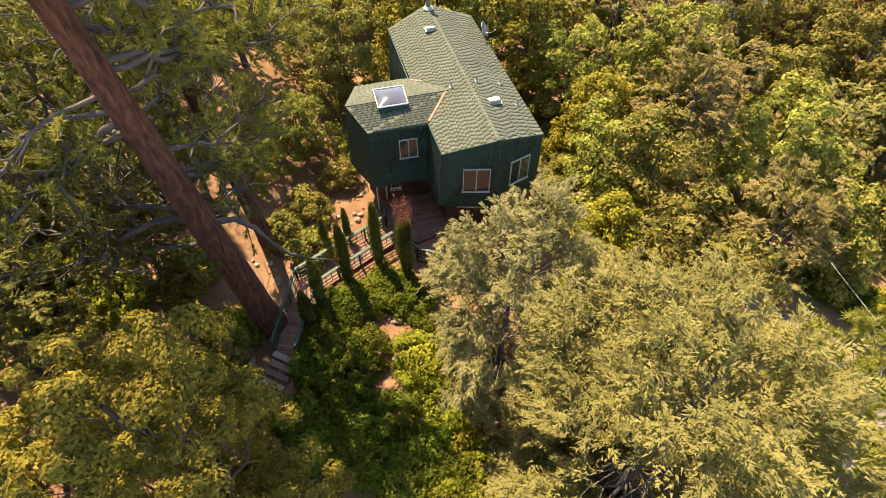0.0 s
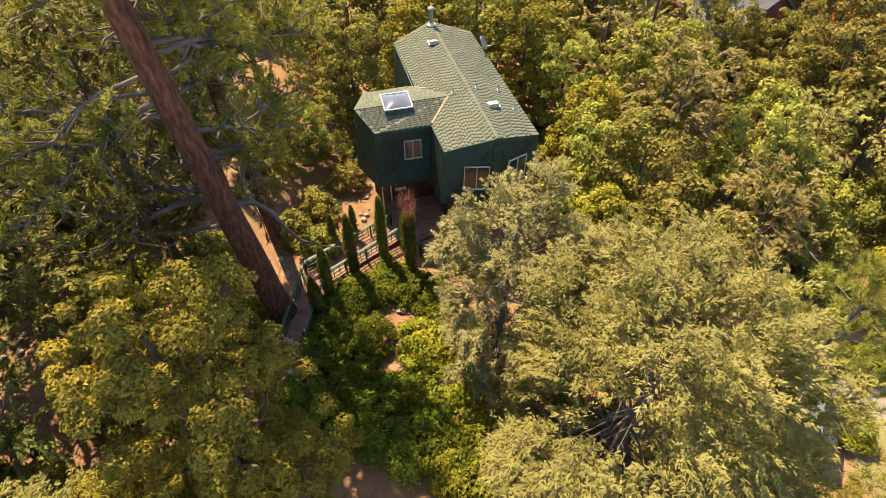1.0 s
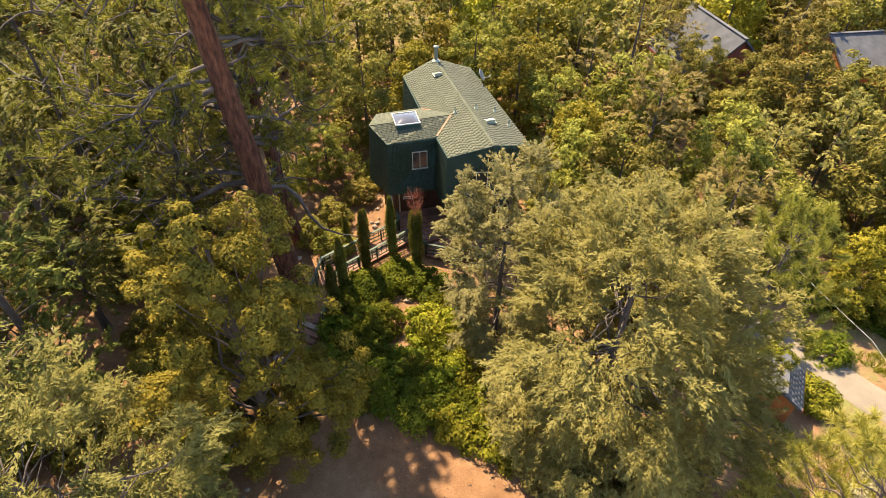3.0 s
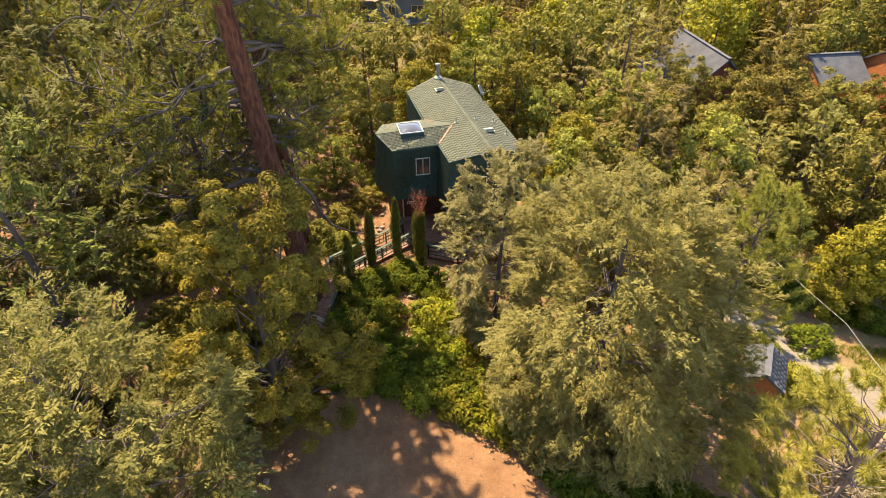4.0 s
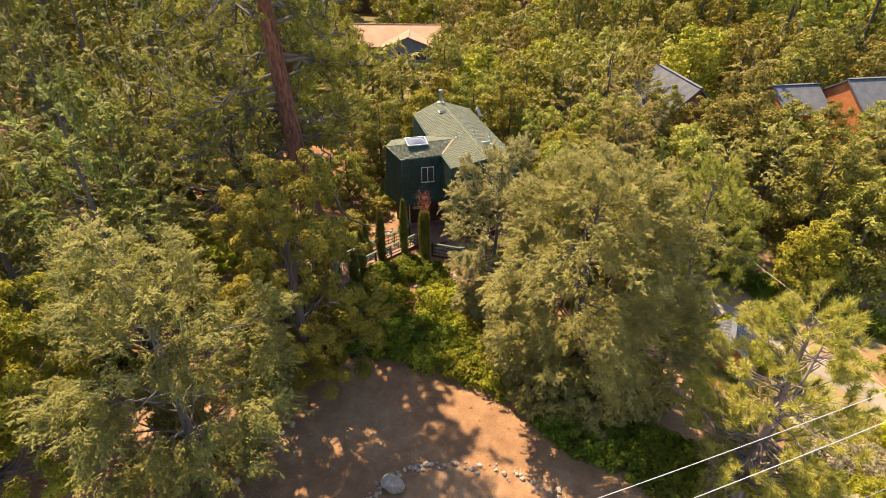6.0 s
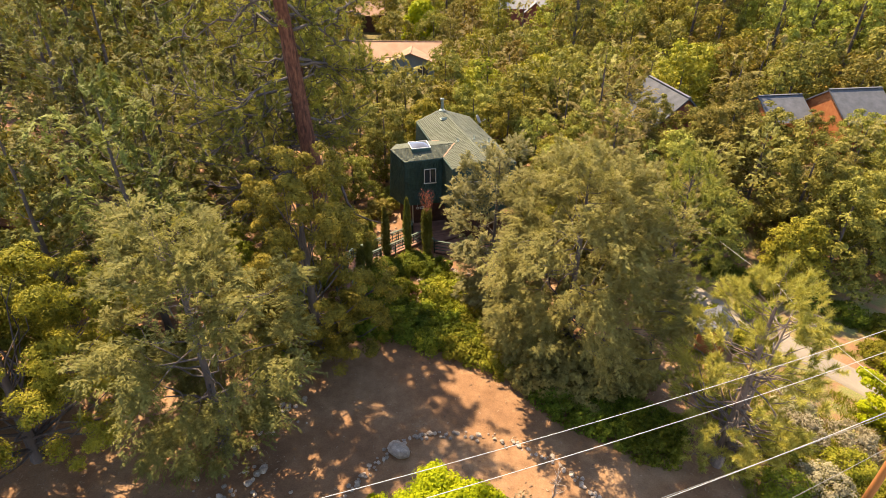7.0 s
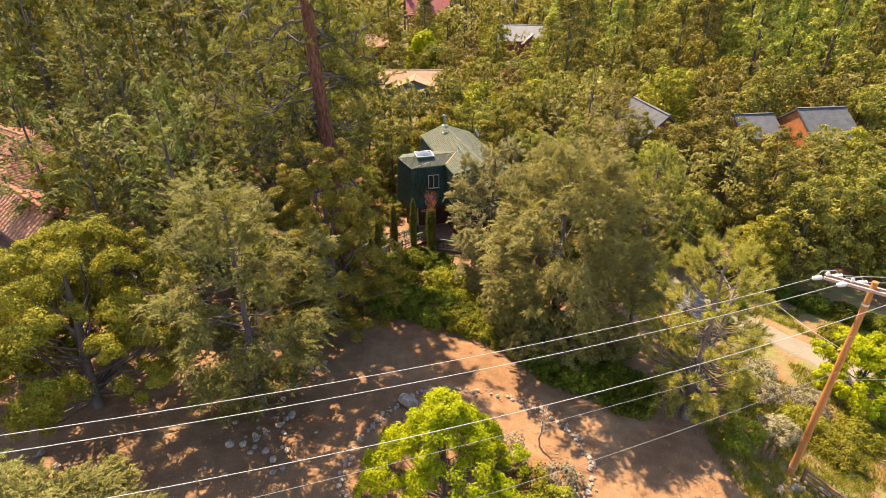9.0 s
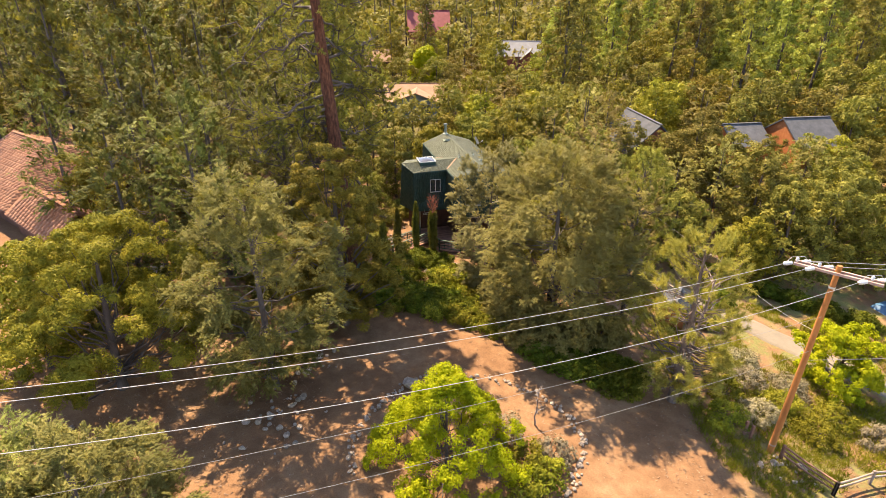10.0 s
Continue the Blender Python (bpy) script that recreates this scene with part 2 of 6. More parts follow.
BLUE_TARP = surface("faded_blue_tarpaulin", [(0.3, (0.04, 0.11, 0.2)), (0.7, (0.07, 0.18, 0.28))], 1.5, 20, 0.5)
LITTER = surface("leaf_litter", [(0.3, (0.128, 0.072, 0.04)), (0.7, (0.288, 0.192, 0.12))], 2, 20, 0.95, per_piece=0.4, relief=0)


def glass_material(name, tint, rough=0.04):
    m, nt, b, out = nodes_of(name)
    b.inputs["Base Color"].default_value = (*tint, 1)
    b.inputs["Roughness"].default_value = rough
    b.inputs["Specular IOR Level"].default_value = 0.5
    n = tex_noise(nt, 1.2, 2)
    bump(nt, b, n, 0.08, 0.02)
    return m


PANE = glass_material("dark_window_glass", (0.03, 0.035, 0.038))
DOME = glass_material("skylight_acrylic", (0.07, 0.075, 0.09), 0.12)


# ---- building blocks ----
def link_mesh(name, me, material, parent=None, label="", m=None):
    if material:
        me.materials.append(material)
    ob = new(name, me)
    if parent:
        ob.parent = parent
    if m is not None:
        ob.matrix_basis = m
    return tagged(ob, label=label)


def part(name, bm, material, parent=None, label="", m=None, smooth=False):
    me = bpy.data.meshes.new(name)
    if smooth:
        for f in bm.faces:
            f.smooth = True
    bm.to_mesh(me)
    bm.free()
    return link_mesh(name, me, material, parent, label, m)


def root(name, m=None, label="", category="", group="", kind=""):
    e = new(name)
    e.empty_display_size = 0.2
    if m is not None:
        e.matrix_basis = m
    return tagged(e, label, category, group, kind)


def quads_mesh(name, verts, faces):
    """A mesh from numpy arrays, all faces of one size."""
    verts, faces = np.asarray(verts, np.float32), np.asarray(faces, np.int32)
    me = bpy.data.meshes.new(name)
    me.vertices.add(len(verts))
    me.vertices.foreach_set("co", verts.ravel())
    k = faces.shape[1]
    me.loops.add(faces.size)
    me.loops.foreach_set("vertex_index", faces.ravel())
    me.polygons.add(len(faces))
    me.polygons.foreach_set("loop_start", np.arange(len(faces), dtype=np.int32) * k)
    me.update(calc_edges=True)
    return me


def box_bm(sx, sy, sz, bevel=0.0, base=False):
    bm = bmesh.new()
    bmesh.ops.create_cube(bm, size=1)
    for v in bm.verts:
        v.co = Vector((v.co.x * sx, v.co.y * sy, (v.co.z + (0.5 if base else 0)) * sz))
    if bevel:
        bmesh.ops.bevel(bm, geom=bm.edges[:], offset=bevel, segments=1, affect="EDGES")
    return bm


def beam_bm(a, b, w, h, bevel=0.008):
    """A squared timber from a to b, w wide and h high, upright."""
    a, b = Vector(a), Vector(b)
    d = b - a
    bm = box_bm(d.length, w, h, bevel)
    x = d.normalized()
    up = Vector((0, 0, 1)) if abs(x.z) < 0.95 else Vector((0, 1, 0))
    y = up.cross(x).normalized()
    z = x.cross(y)
    mat = Matrix((x, y, z)).transposed().to_4x4()
    mat.translation = (a + b) / 2
    bm.transform(mat)
    return bm


def prism_bm(pts, z0, z1):
    """An upright prism over a plan outline; z0 and z1 may be lists."""
    bm = bmesh.new()
    n = len(pts)
    zs0 = z0 if isinstance(z0, (list, tuple)) else [z0] * n
    zs1 = z1 if isinstance(z1, (list, tuple)) else [z1] * n
    lo = [bm.verts.new((p[0], p[1], z)) for p, z in zip(pts, zs0)]
    hi = [bm.verts.new((p[0], p[1], z)) for p, z in zip(pts, zs1)]
    for i in range(n):
        j = (i + 1) % n
        bm.faces.new((lo[i], lo[j], hi[j], hi[i]))
    bm.faces.new(hi)
    bm.faces.new(lo[::-1])
    bmesh.ops.recalc_face_normals(bm, faces=bm.faces[:])
    return bm


def slab_bm(corners, thick):
    """A plane slab with those top corners, thick downwards along its normal."""
    bm = bmesh.new()
    c = [Vector(p) for p in corners]
    n = (c[1] - c[0]).cross(c[2] - c[0]).normalized()
    if n.z < 0:
        n = -n
    top = [bm.verts.new(p) for p in c]
    bot = [bm.verts.new(p - n * thick) for p in c]
    bm.faces.new(top)
    bm.faces.new(bot[::-1])
    for i in range(len(c)):
        j = (i + 1) % len(c)
        bm.faces.new((top[i], bot[i], bot[j], top[j]))
    bmesh.ops.recalc_face_normals(bm, faces=bm.faces[:])
    return bm


def tube_arrays(path, radii, sides=7, rng=None, rough=0.0):
    path = np.asarray(path, float)
    n = len(path)
    tang = np.gradient(path, axis=0)
    tang /= np.linalg.norm(tang, axis=1)[:, None] + 1e-9
    ref = np.where(np.abs(tang[:, 2:3]) < 0.9, np.array([[0, 0, 1.0]]), np.array([[1.0, 0, 0]]))
    u = np.cross(tang, ref)
    u /= np.linalg.norm(u, axis=1)[:, None] + 1e-9
    v = np.cross(tang, u)
    a = np.arange(sides) * 2 * np.pi / sides
    r = np.asarray(radii, float)[:, None] * np.ones((1, sides))
    if rng is not None and rough:
        r = r * (1 + rough * rng.uniform(-1, 1, r.shape))
    ring = path[:, None, :] + r[:, :, None] * (np.cos(a)[None, :, None] * u[:, None, :] + np.sin(a)[None, :, None] * v[:, None, :])
    verts = ring.reshape(-1, 3)
    i, j = np.meshgrid(np.arange(n - 1), np.arange(sides), indexing="ij")
    jj = (j + 1) % sides
    faces = np.stack([i * sides + j, i * sides + jj, (i + 1) * sides + jj, (i + 1) * sides + j], -1).reshape(-1, 4)
    return verts, faces


def join_arrays(parts):
    vs, fs, off = [], [], 0
    for v, f in parts:
        vs.append(v)
        fs.append(f + off)
        off += len(v)
    return np.concatenate(vs), np.concatenate(fs)


def tube_ob(name, path, radii, material, parent=None, label="", sides=7, smooth=True):
    v, f = tube_arrays(path, radii, sides)
    n = len(path)
    me = quads_mesh(name, v, f)
    if smooth:
        me.polygons.foreach_set("use_smooth", np.ones(len(f), bool))
    return link_mesh(name, me, material, parent, label)


def unit(a):
    return a / (np.linalg.norm(a, axis=-1, keepdims=True) + 1e-9)


def leaf_arrays(c, d, n, length, width):
    """Pointed leaves with centre c, tip way d, face normal n."""
    s = unit(np.cross(n, d))
    L, W = np.asarray(length)[..., None] * 0.5, np.asarray(width)[..., None] * 0.5
    v = np.stack([c - d * L + s * W, c + d * L, c - d * L - s * W], 1).reshape(-1, 3)
    f = np.arange(len(v)).reshape(-1, 3)
    return v, f


# ---- the lie of the land ----
def smooth(a, b, x):
    t = np.clip((np.asarray(x, float) - a) / (b - a), 0, 1)
    return t * t * (3 - 2 * t)


def ground(x, y):
    x, y = np.asarray(x, float), np.asarray(y, float)
    near = 1 - smooth(14, 32, y)
    z = -0.125 * np.log1p(np.exp(np.clip((x - 1.0) / 2.0, -30, 30))) * 2.0 * near
    z = z - 1.25 * smooth(6.5, 11.5, y) * (1 - smooth(30, 45, y)) * smooth(-13, -9, x) * (1 - smooth(5, 12, x))
    z = z + 0.10 * np.log1p(np.exp(np.clip((-x - 13) / 2.0, -30, 30))) * 2.0
    z = z - 3.6 * smooth(30, 74, y) * (1 - smooth(12, 40, x))
    z = z + 0.075 * np.log1p(np.exp(np.clip((y - 170) / 20.0, -30, 30))) * 20.0
    z = z + 0.25 * np.sin(x * 0.21 + 1.0) * np.sin(y * 0.17) * smooth(14, 30, np.abs(y) + 0.4 * np.abs(x))
    return z


def gz(x, y):
    return float(ground(x, y))


def ground_axis(lo, near_lo, near_hi, hi, fine, coarse):
    a = [lo]
    while a[-1] < hi:
        step = fine if near_lo <= a[-1] < near_hi else min(coarse, fine + 0.12 * max(near_lo - a[-1], a[-1] - near_hi, 0))
        a.append(a[-1] + step)
    return np.array(a)


gx, gy = ground_axis(-900, -30, 40, 900, 0.5, 40), ground_axis(-140, -22, 30, 1500, 0.5, 40)
GX, GY = np.meshgrid(gx, gy)
GZ = ground(GX, GY)
rough_bit = np.array([[noise.noise(Vector((a * 0.7, b * 0.7, 0))) for a in gx] for b in gy])
GZ = GZ + 0.05 * rough_bit
ny, nx = GX.shape
ii, jj = np.meshgrid(np.arange(ny - 1), np.arange(nx - 1), indexing="ij")
gf = np.stack([ii * nx + jj, ii * nx + jj + 1, (ii + 1) * nx + jj + 1, (ii + 1) * nx + jj], -1).reshape(-1, 4)
gme = quads_mesh("ground", np.stack([GX, GY, GZ], -1).reshape(-1, 3), gf)
gme.polygons.foreach_set("use_smooth", np.ones(len(gf), bool))
ground_ob = link_mesh("ground", gme, DIRT)
tagged(ground_ob, "dry red-brown dirt clearing and forest floor", "ground", kind="structure")


# ---- trees ----
def crown_points(rng, n, h, r, low, shape, shell=0.3):
    """Clump centres spread evenly over an uneven crown between low*h and h."""
    lobes = rng.uniform(-1, 1, (5, 3))
    i = rng.permutation(n)
    a = i * 2.39996 + rng.normal(0, 0.35, n)
    t = np.clip((i + rng.uniform(0, 1, n)) / n, 0, 1) ** 1.25
    if shape == "cone":
        rad = r * (1 - t) ** 0.8 + 0.25
    elif shape == "dome":
        rad = r * np.sqrt(np.maximum(0.0, 1 - (1.15 * t - 0.25) ** 2 * 1.2)) + 0.2
    else:
        rad = r * np.sin(np.pi * (0.12 + 0.82 * t)) ** 0.7
    rad = rad * (0.86 + 0.26 * np.sin(2 * a + lobes[0, 0] * 6 + 3 * t) * lobes[1, 0] + 0.16 * np.sin(3 * a + lobes[2, 0] * 6 - 4 * t))
    q = rad * rng.uniform(shell, 1.0, n) ** 0.33
    return np.stack([q * np.cos(a), q * np.sin(a), h * (low + (1 - low) * t)], 1)


def limbs_to(rng, targets, h, r_base, lean=(0, 0), bend=0.25, sides=8, limb=0.32, level=False):
    """Trunk and limbs out to the given clumps, as arrays."""
    t = np.linspace(0, 1, 10)
    wob = np.cumsum(rng.normal(0, 0.02 * h / 10, (10, 2)), 0)
    trunk = np.stack([lean[0] * t + wob[:, 0], lean[1] * t + wob[:, 1], -0.4 + t * (h * 0.9 + 0.4)], 1)
    rad = r_base * (1 - 0.9 * t) ** 0.9 + 0.015
    rad[0] *= 1.35
    out = [tube_arrays(trunk, rad, sides, rng, 0.1)]
    for p in targets:
        start_t = np.clip(p[2] / h * 1.05 - rng.uniform(0.0, 0.07), 0.08, 0.95) if level else np.clip((p[2] / h) * 0.75 - rng.uniform(0.05, 0.2), 0.12, 0.92)
        s = np.array([np.interp(start_t, t, trunk[:, k]) for k in range(3)])
        k = np.linspace(0, 1, 5)[:, None]
        path = s * (1 - k) + p * k
        path[:, 2] -= bend * np.sin(np.pi * k[:, 0]) * np.linalg.norm(p[:2] - s[:2]) * 0.35
        path[1:-1] += rng.normal(0, 0.05 * np.linalg.norm(p - s), (3, 3))
        r0 = max(0.02, np.interp(start_t, t, rad) * limb)
        out.append(tube_arrays(path, r0 * (1 - 0.8 * k[:, 0]), 5))
    return out[0], join_arrays(out[1:])


def leafy(rng, centres, axis_from, radius, per, size, aspect, style):
    """Leaves round the clump centres. style: broad-leaved lobe, drooping spray, or needle brush."""
    n = len(centres)
    m = n * per
    C = np.repeat(centres, per, 0)
    R = np.repeat(rng.uniform(0.65, 1.25, n) * radius, per)[:, None]
    out_way = unit(centres - axis_from)
    O = np.repeat(out_way, per, 0)
    up = np.array([0, 0, 1.0])
    if style == "broad":
        # a rounded lobe: most leaves lie over its outer, upper side, a few larger ones fill the inside
        U = unit(unit(rng.normal(0, 1, (m, 3))) + O * 0.4 + up * 0.35)
        inner = rng.uniform(0, 1, (m, 1)) < 0.14
        rr = np.where(inner, rng.uniform(0.1, 0.6, (m, 1)), 0.78 + 0.3 * rng.uniform(0, 1, (m, 1)) ** 1.5)
        c = C + U * R * rr * np.array([1, 1, 0.8])
        nn = unit(U + up * 0.2 + rng.normal(0, 0.32, (m, 3)))
        d = unit(np.cross(nn, rng.normal(0, 1, (m, 3))) + U * 0.25)
        big = np.where(inner[:, 0], 1.6, 1.0)
        return leaf_arrays(c, d, nn, big * size * rng.uniform(0.6, 1.4, m), big * size * aspect * rng.uniform(0.7, 1.5, m))
    if style == "spray":
        # flat sprays that leave the bough outwards and nod at their tips
        fronds = max(1, per // 30)
        which = np.arange(m) % per % fronds
        ax_all = unit(np.repeat(out_way, fronds, 0) * np.array([1, 1, 0.5]) + up * 0.22 + rng.normal(0, 0.5, (n * fronds, 3)))
        foot_all = rng.normal(0, 0.3, (n * fronds, 3))
        idx = np.repeat(np.arange(n), per) * fronds + which
        ax, foot = ax_all[idx], foot_all[idx]
        side = unit(np.cross(ax, up))
        lift = np.cross(side, ax)
        k = rng.uniform(0, 1, (m, 1)) ** 0.8
        w = rng.normal(0, 0.19, (m, 1)) * (1.1 - 0.8 * k)
        c = C + R * (foot + ax * (1.55 * k - 0.45) + side * w + lift * rng.normal(0, 0.07, (m, 1)))
        c[:, 2] -= 0.42 * R[:, 0] * k[:, 0] ** 2
        d = unit(ax + side * np.sign(w) * 0.55 - up * 0.45 * k + rng.normal(0, 0.2, (m, 3)))
        nn = unit(lift * 0.9 + O * 0.45 + rng.normal(0, 0.3, (m, 3)))
        return leaf_arrays(c, d, nn, size * rng.uniform(0.6, 1.4, m), size * aspect * rng.uniform(0.7, 1.4, m))
    # needle brush round a twig tip
    ax = np.repeat(unit(out_way * np.array([1, 1, 0.5]) + up * 0.4 + rng.normal(0, 0.45, (n, 3))), per, 0)
    k = rng.uniform(0, 1, (m, 1))
    d = unit(ax * (0.45 + 0.7 * k) + unit(rng.normal(0, 1, (m, 3))))
    ln = R * 0.62
    c = C + ax * R * (k * 0.9 - 0.4) + d * ln * 0.5
    nn = unit(up * 0.6 + O * 0.3 + rng.normal(0, 0.7, (m, 3)))
    return leaf_arrays(c, d, nn, ln[:, 0] * rng.uniform(0.8, 1.1, m), size * aspect * np.ones(m))


TREE_MESHES = {}


def tree(name, x, y, style, h, r, leaf, bark, seed, label, category="tree", group="", clumps=120, per=120, size=0.2, aspect=0.5, clump_r=0.8, low=0.2,
         shape="dome", trunk_r=0.2, lean=(0, 0), limbs=22, turn=0.0, scale=1.0, z=None, dead=0, boughs=0, bough_r=1.4):
    """A tree: trunk with limbs, and a crown of many leaves. Trees of one recipe share their meshes."""
    key = (style, h, r, leaf.name, bark.name, seed, clumps, per, size, aspect, clump_r, low, shape, trunk_r, tuple(lean), limbs, dead, boughs)
    if key not in TREE_MESHES:
        rng = np.random.default_rng(seed)
        pts = crown_points(rng, clumps, h - clump_r * 0.5, r - clump_r * 0.4, low, shape, 0.3 if style == "broad" else 0.2)
        if boughs:
            # clumps gather over the tops of larger boughs, with gaps between
            mass = crown_points(rng, boughs, h - bough_r * 0.6, r - bough_r * 0.6, low, shape, 0.45)
            which = np.arange(clumps) % boughs
            way = unit(rng.normal(0, 1, (clumps, 3)))
            way[:, 2] = np.abs(way[:, 2]) * 1.2 - 0.5
            pts = mass[which] + way * (rng.uniform(0.65, 1.3, boughs)[which] * bough_r)[:, None] * np.array([1, 1, 0.85])
            pts[:, 2] = np.clip(pts[:, 2], 0.3, h - 0.2)
        tt = pts[:, 2:3] / h
        pts[:, :2] += np.array(lean)[None, :] * tt
        axis = np.stack([lean[0] * tt[:, 0], lean[1] * tt[:, 0], pts[:, 2] * 0.72], 1)
        pick = pts[rng.permutation(len(pts))[:limbs]]
        woody = []
        for nm, (tv, tf) in zip(("trunk", "branchwork"), limbs_to(rng, pick, h, trunk_r, lean, level=style != "broad")):
            wme = quads_mesh(nm, tv, tf)
            wme.polygons.foreach_set("use_smooth", np.ones(len(tf), bool))
            wme.materials.append(bark)
            woody.append(wme)
        cv, cf = leafy(rng, pts, axis, clump_r, per, size, aspect, style)
        cme = quads_mesh("crown", cv, cf)
        cme.materials.append(leaf)
        TREE_MESHES[key] = (*woody, cme)
    tme, lme, cme = TREE_MESHES[key]
    zz = gz(x, y) - 0.05 if z is None else z
    e = root(name, pose(x, y, zz, 0, 0, turn) @ Matrix.Scale(scale, 4), label, category, group)
    link_mesh("trunk", tme, None, e)
    tagged(link_mesh("branchwork", lme, None, e), kind="stuff")
    c = link_mesh("crown", cme, None, e)
    return e


def clear_of(x, y, spots):
    return all((x - a) ** 2 + (y - b) ** 2 > q * q for a, b, q in spots)


# the trees close to the flight line
tree("evergreen_tree", 6.3, 5.6, "spray", 13.2, 5.9, EVERGREEN, BARK, 11, "large olive evergreen with soft feathery sprays beside the drive", clumps=820, per=240, size=0.15, aspect=0.34,
     clump_r=0.62, low=0.15, shape="egg", trunk_r=0.24, limbs=60, boughs=84, bough_r=1.25)
tree("juniper_tree", 2.5, 11.5, "spray", 12.0, 3.6, JUNIPER, BARK, 12, "grey-green drooping juniper in front of the deck", clumps=420, per=210, size=0.14, aspect=0.36, clump_r=0.5, low=0.06,
     shape="egg", trunk_r=0.16, limbs=50, boughs=80, bough_r=0.7)
tree("live_oak", -7.6, 4.9, "broad", 12.4, 4.2, OAK_GOLD, BARK, 13, "dense golden-green live oak between drive and walkway", clumps=480, per=220, size=0.12, aspect=0.6, clump_r=0.42, low=0.08, shape="egg", trunk_r=0.3,
     limbs=50, boughs=52, bough_r=1.1)
tree("grey_pine", -10.6, -1.6, "spray", 12.9, 4.7, FEATHER_GREY, BARK, 14, "open grey-green pine with pale twigs at the clearing", clumps=430, per=240, size=0.15, aspect=0.32, clump_r=0.6, low=0.12, shape="egg", trunk_r=0.24,
     limbs=70, boughs=58, bough_r=0.95)
tree("live_oak", -18.8, -2.4, "broad", 10.0, 5.2, OAK_BRIGHT, BARK, 15, "bright yellow-green oak over the clearing", clumps=430, per=250, size=0.11, aspect=0.6, clump_r=0.5, low=0.3, trunk_r=0.26, limbs=40, lean=(0.6, 0.3),
     boughs=42, bough_r=0.95)
tree("grey_pine", -13.6, -13.2, "spray", 7.4, 3.6, FEATHER_GREY, BARK, 16, "grey-green pine at the near edge of the clearing", clumps=280, per=240, size=0.15, aspect=0.32, clump_r=0.55, low=0.15, trunk_r=0.2, limbs=40, boughs=40, bough_r=0.95)
tree("grey_pine", -17.6, -12.4, "spray", 7.4, 3.6, FEATHER_GREY, BARK, 16, "grey-green pine at the near edge of the clearing", clumps=280, per=240, size=0.15, aspect=0.32, clump_r=0.55, low=0.15, trunk_r=0.2, limbs=40, turn=130,
     scale=0.9, boughs=40, bough_r=0.95)
tree("young_pine", 11.6, 6.6, "needle", 13.2, 2.6, NEEDLE, BARK, 17, "young long-needled pine with bright green tufts", clumps=420, per=110, size=0.06, aspect=0.4, clump_r=0.42, low=0.2, shape="egg", trunk_r=0.15, limbs=90)
tree("thin_pine", 12.7, -0.9, "needle", 11.4, 3.7, NEEDLE_PALE, LIGHT_BARK, 18, "sparse yellow-green pine with bare twigs beside the drive", clumps=560, per=100, size=0.06, aspect=0.42, clump_r=0.5, low=0.14, shape="egg", trunk_r=0.26,
     limbs=110, boughs=80, bough_r=0.6)
tree("maple_tree", -0.7, -7.5, "broad", 6.1, 4.2, LIME, BARK, 19, "fresh lime-green leafy tree in the stone ring", clumps=460, per=120, size=0.105, aspect=0.6, clump_r=0.36, low=0.06, shape="cone", trunk_r=0.09, limbs=60, boughs=90, bough_r=0.5)
tree("maple_tree", 25.0, 2.6, "broad", 4.6, 3.0, LIME, BARK, 20, "bright green leafy tree by the road", clumps=200, per=80, size=0.18, aspect=0.55, clump_r=0.4, low=0.14, trunk_r=0.09, limbs=30, boughs=34, bough_r=0.7)


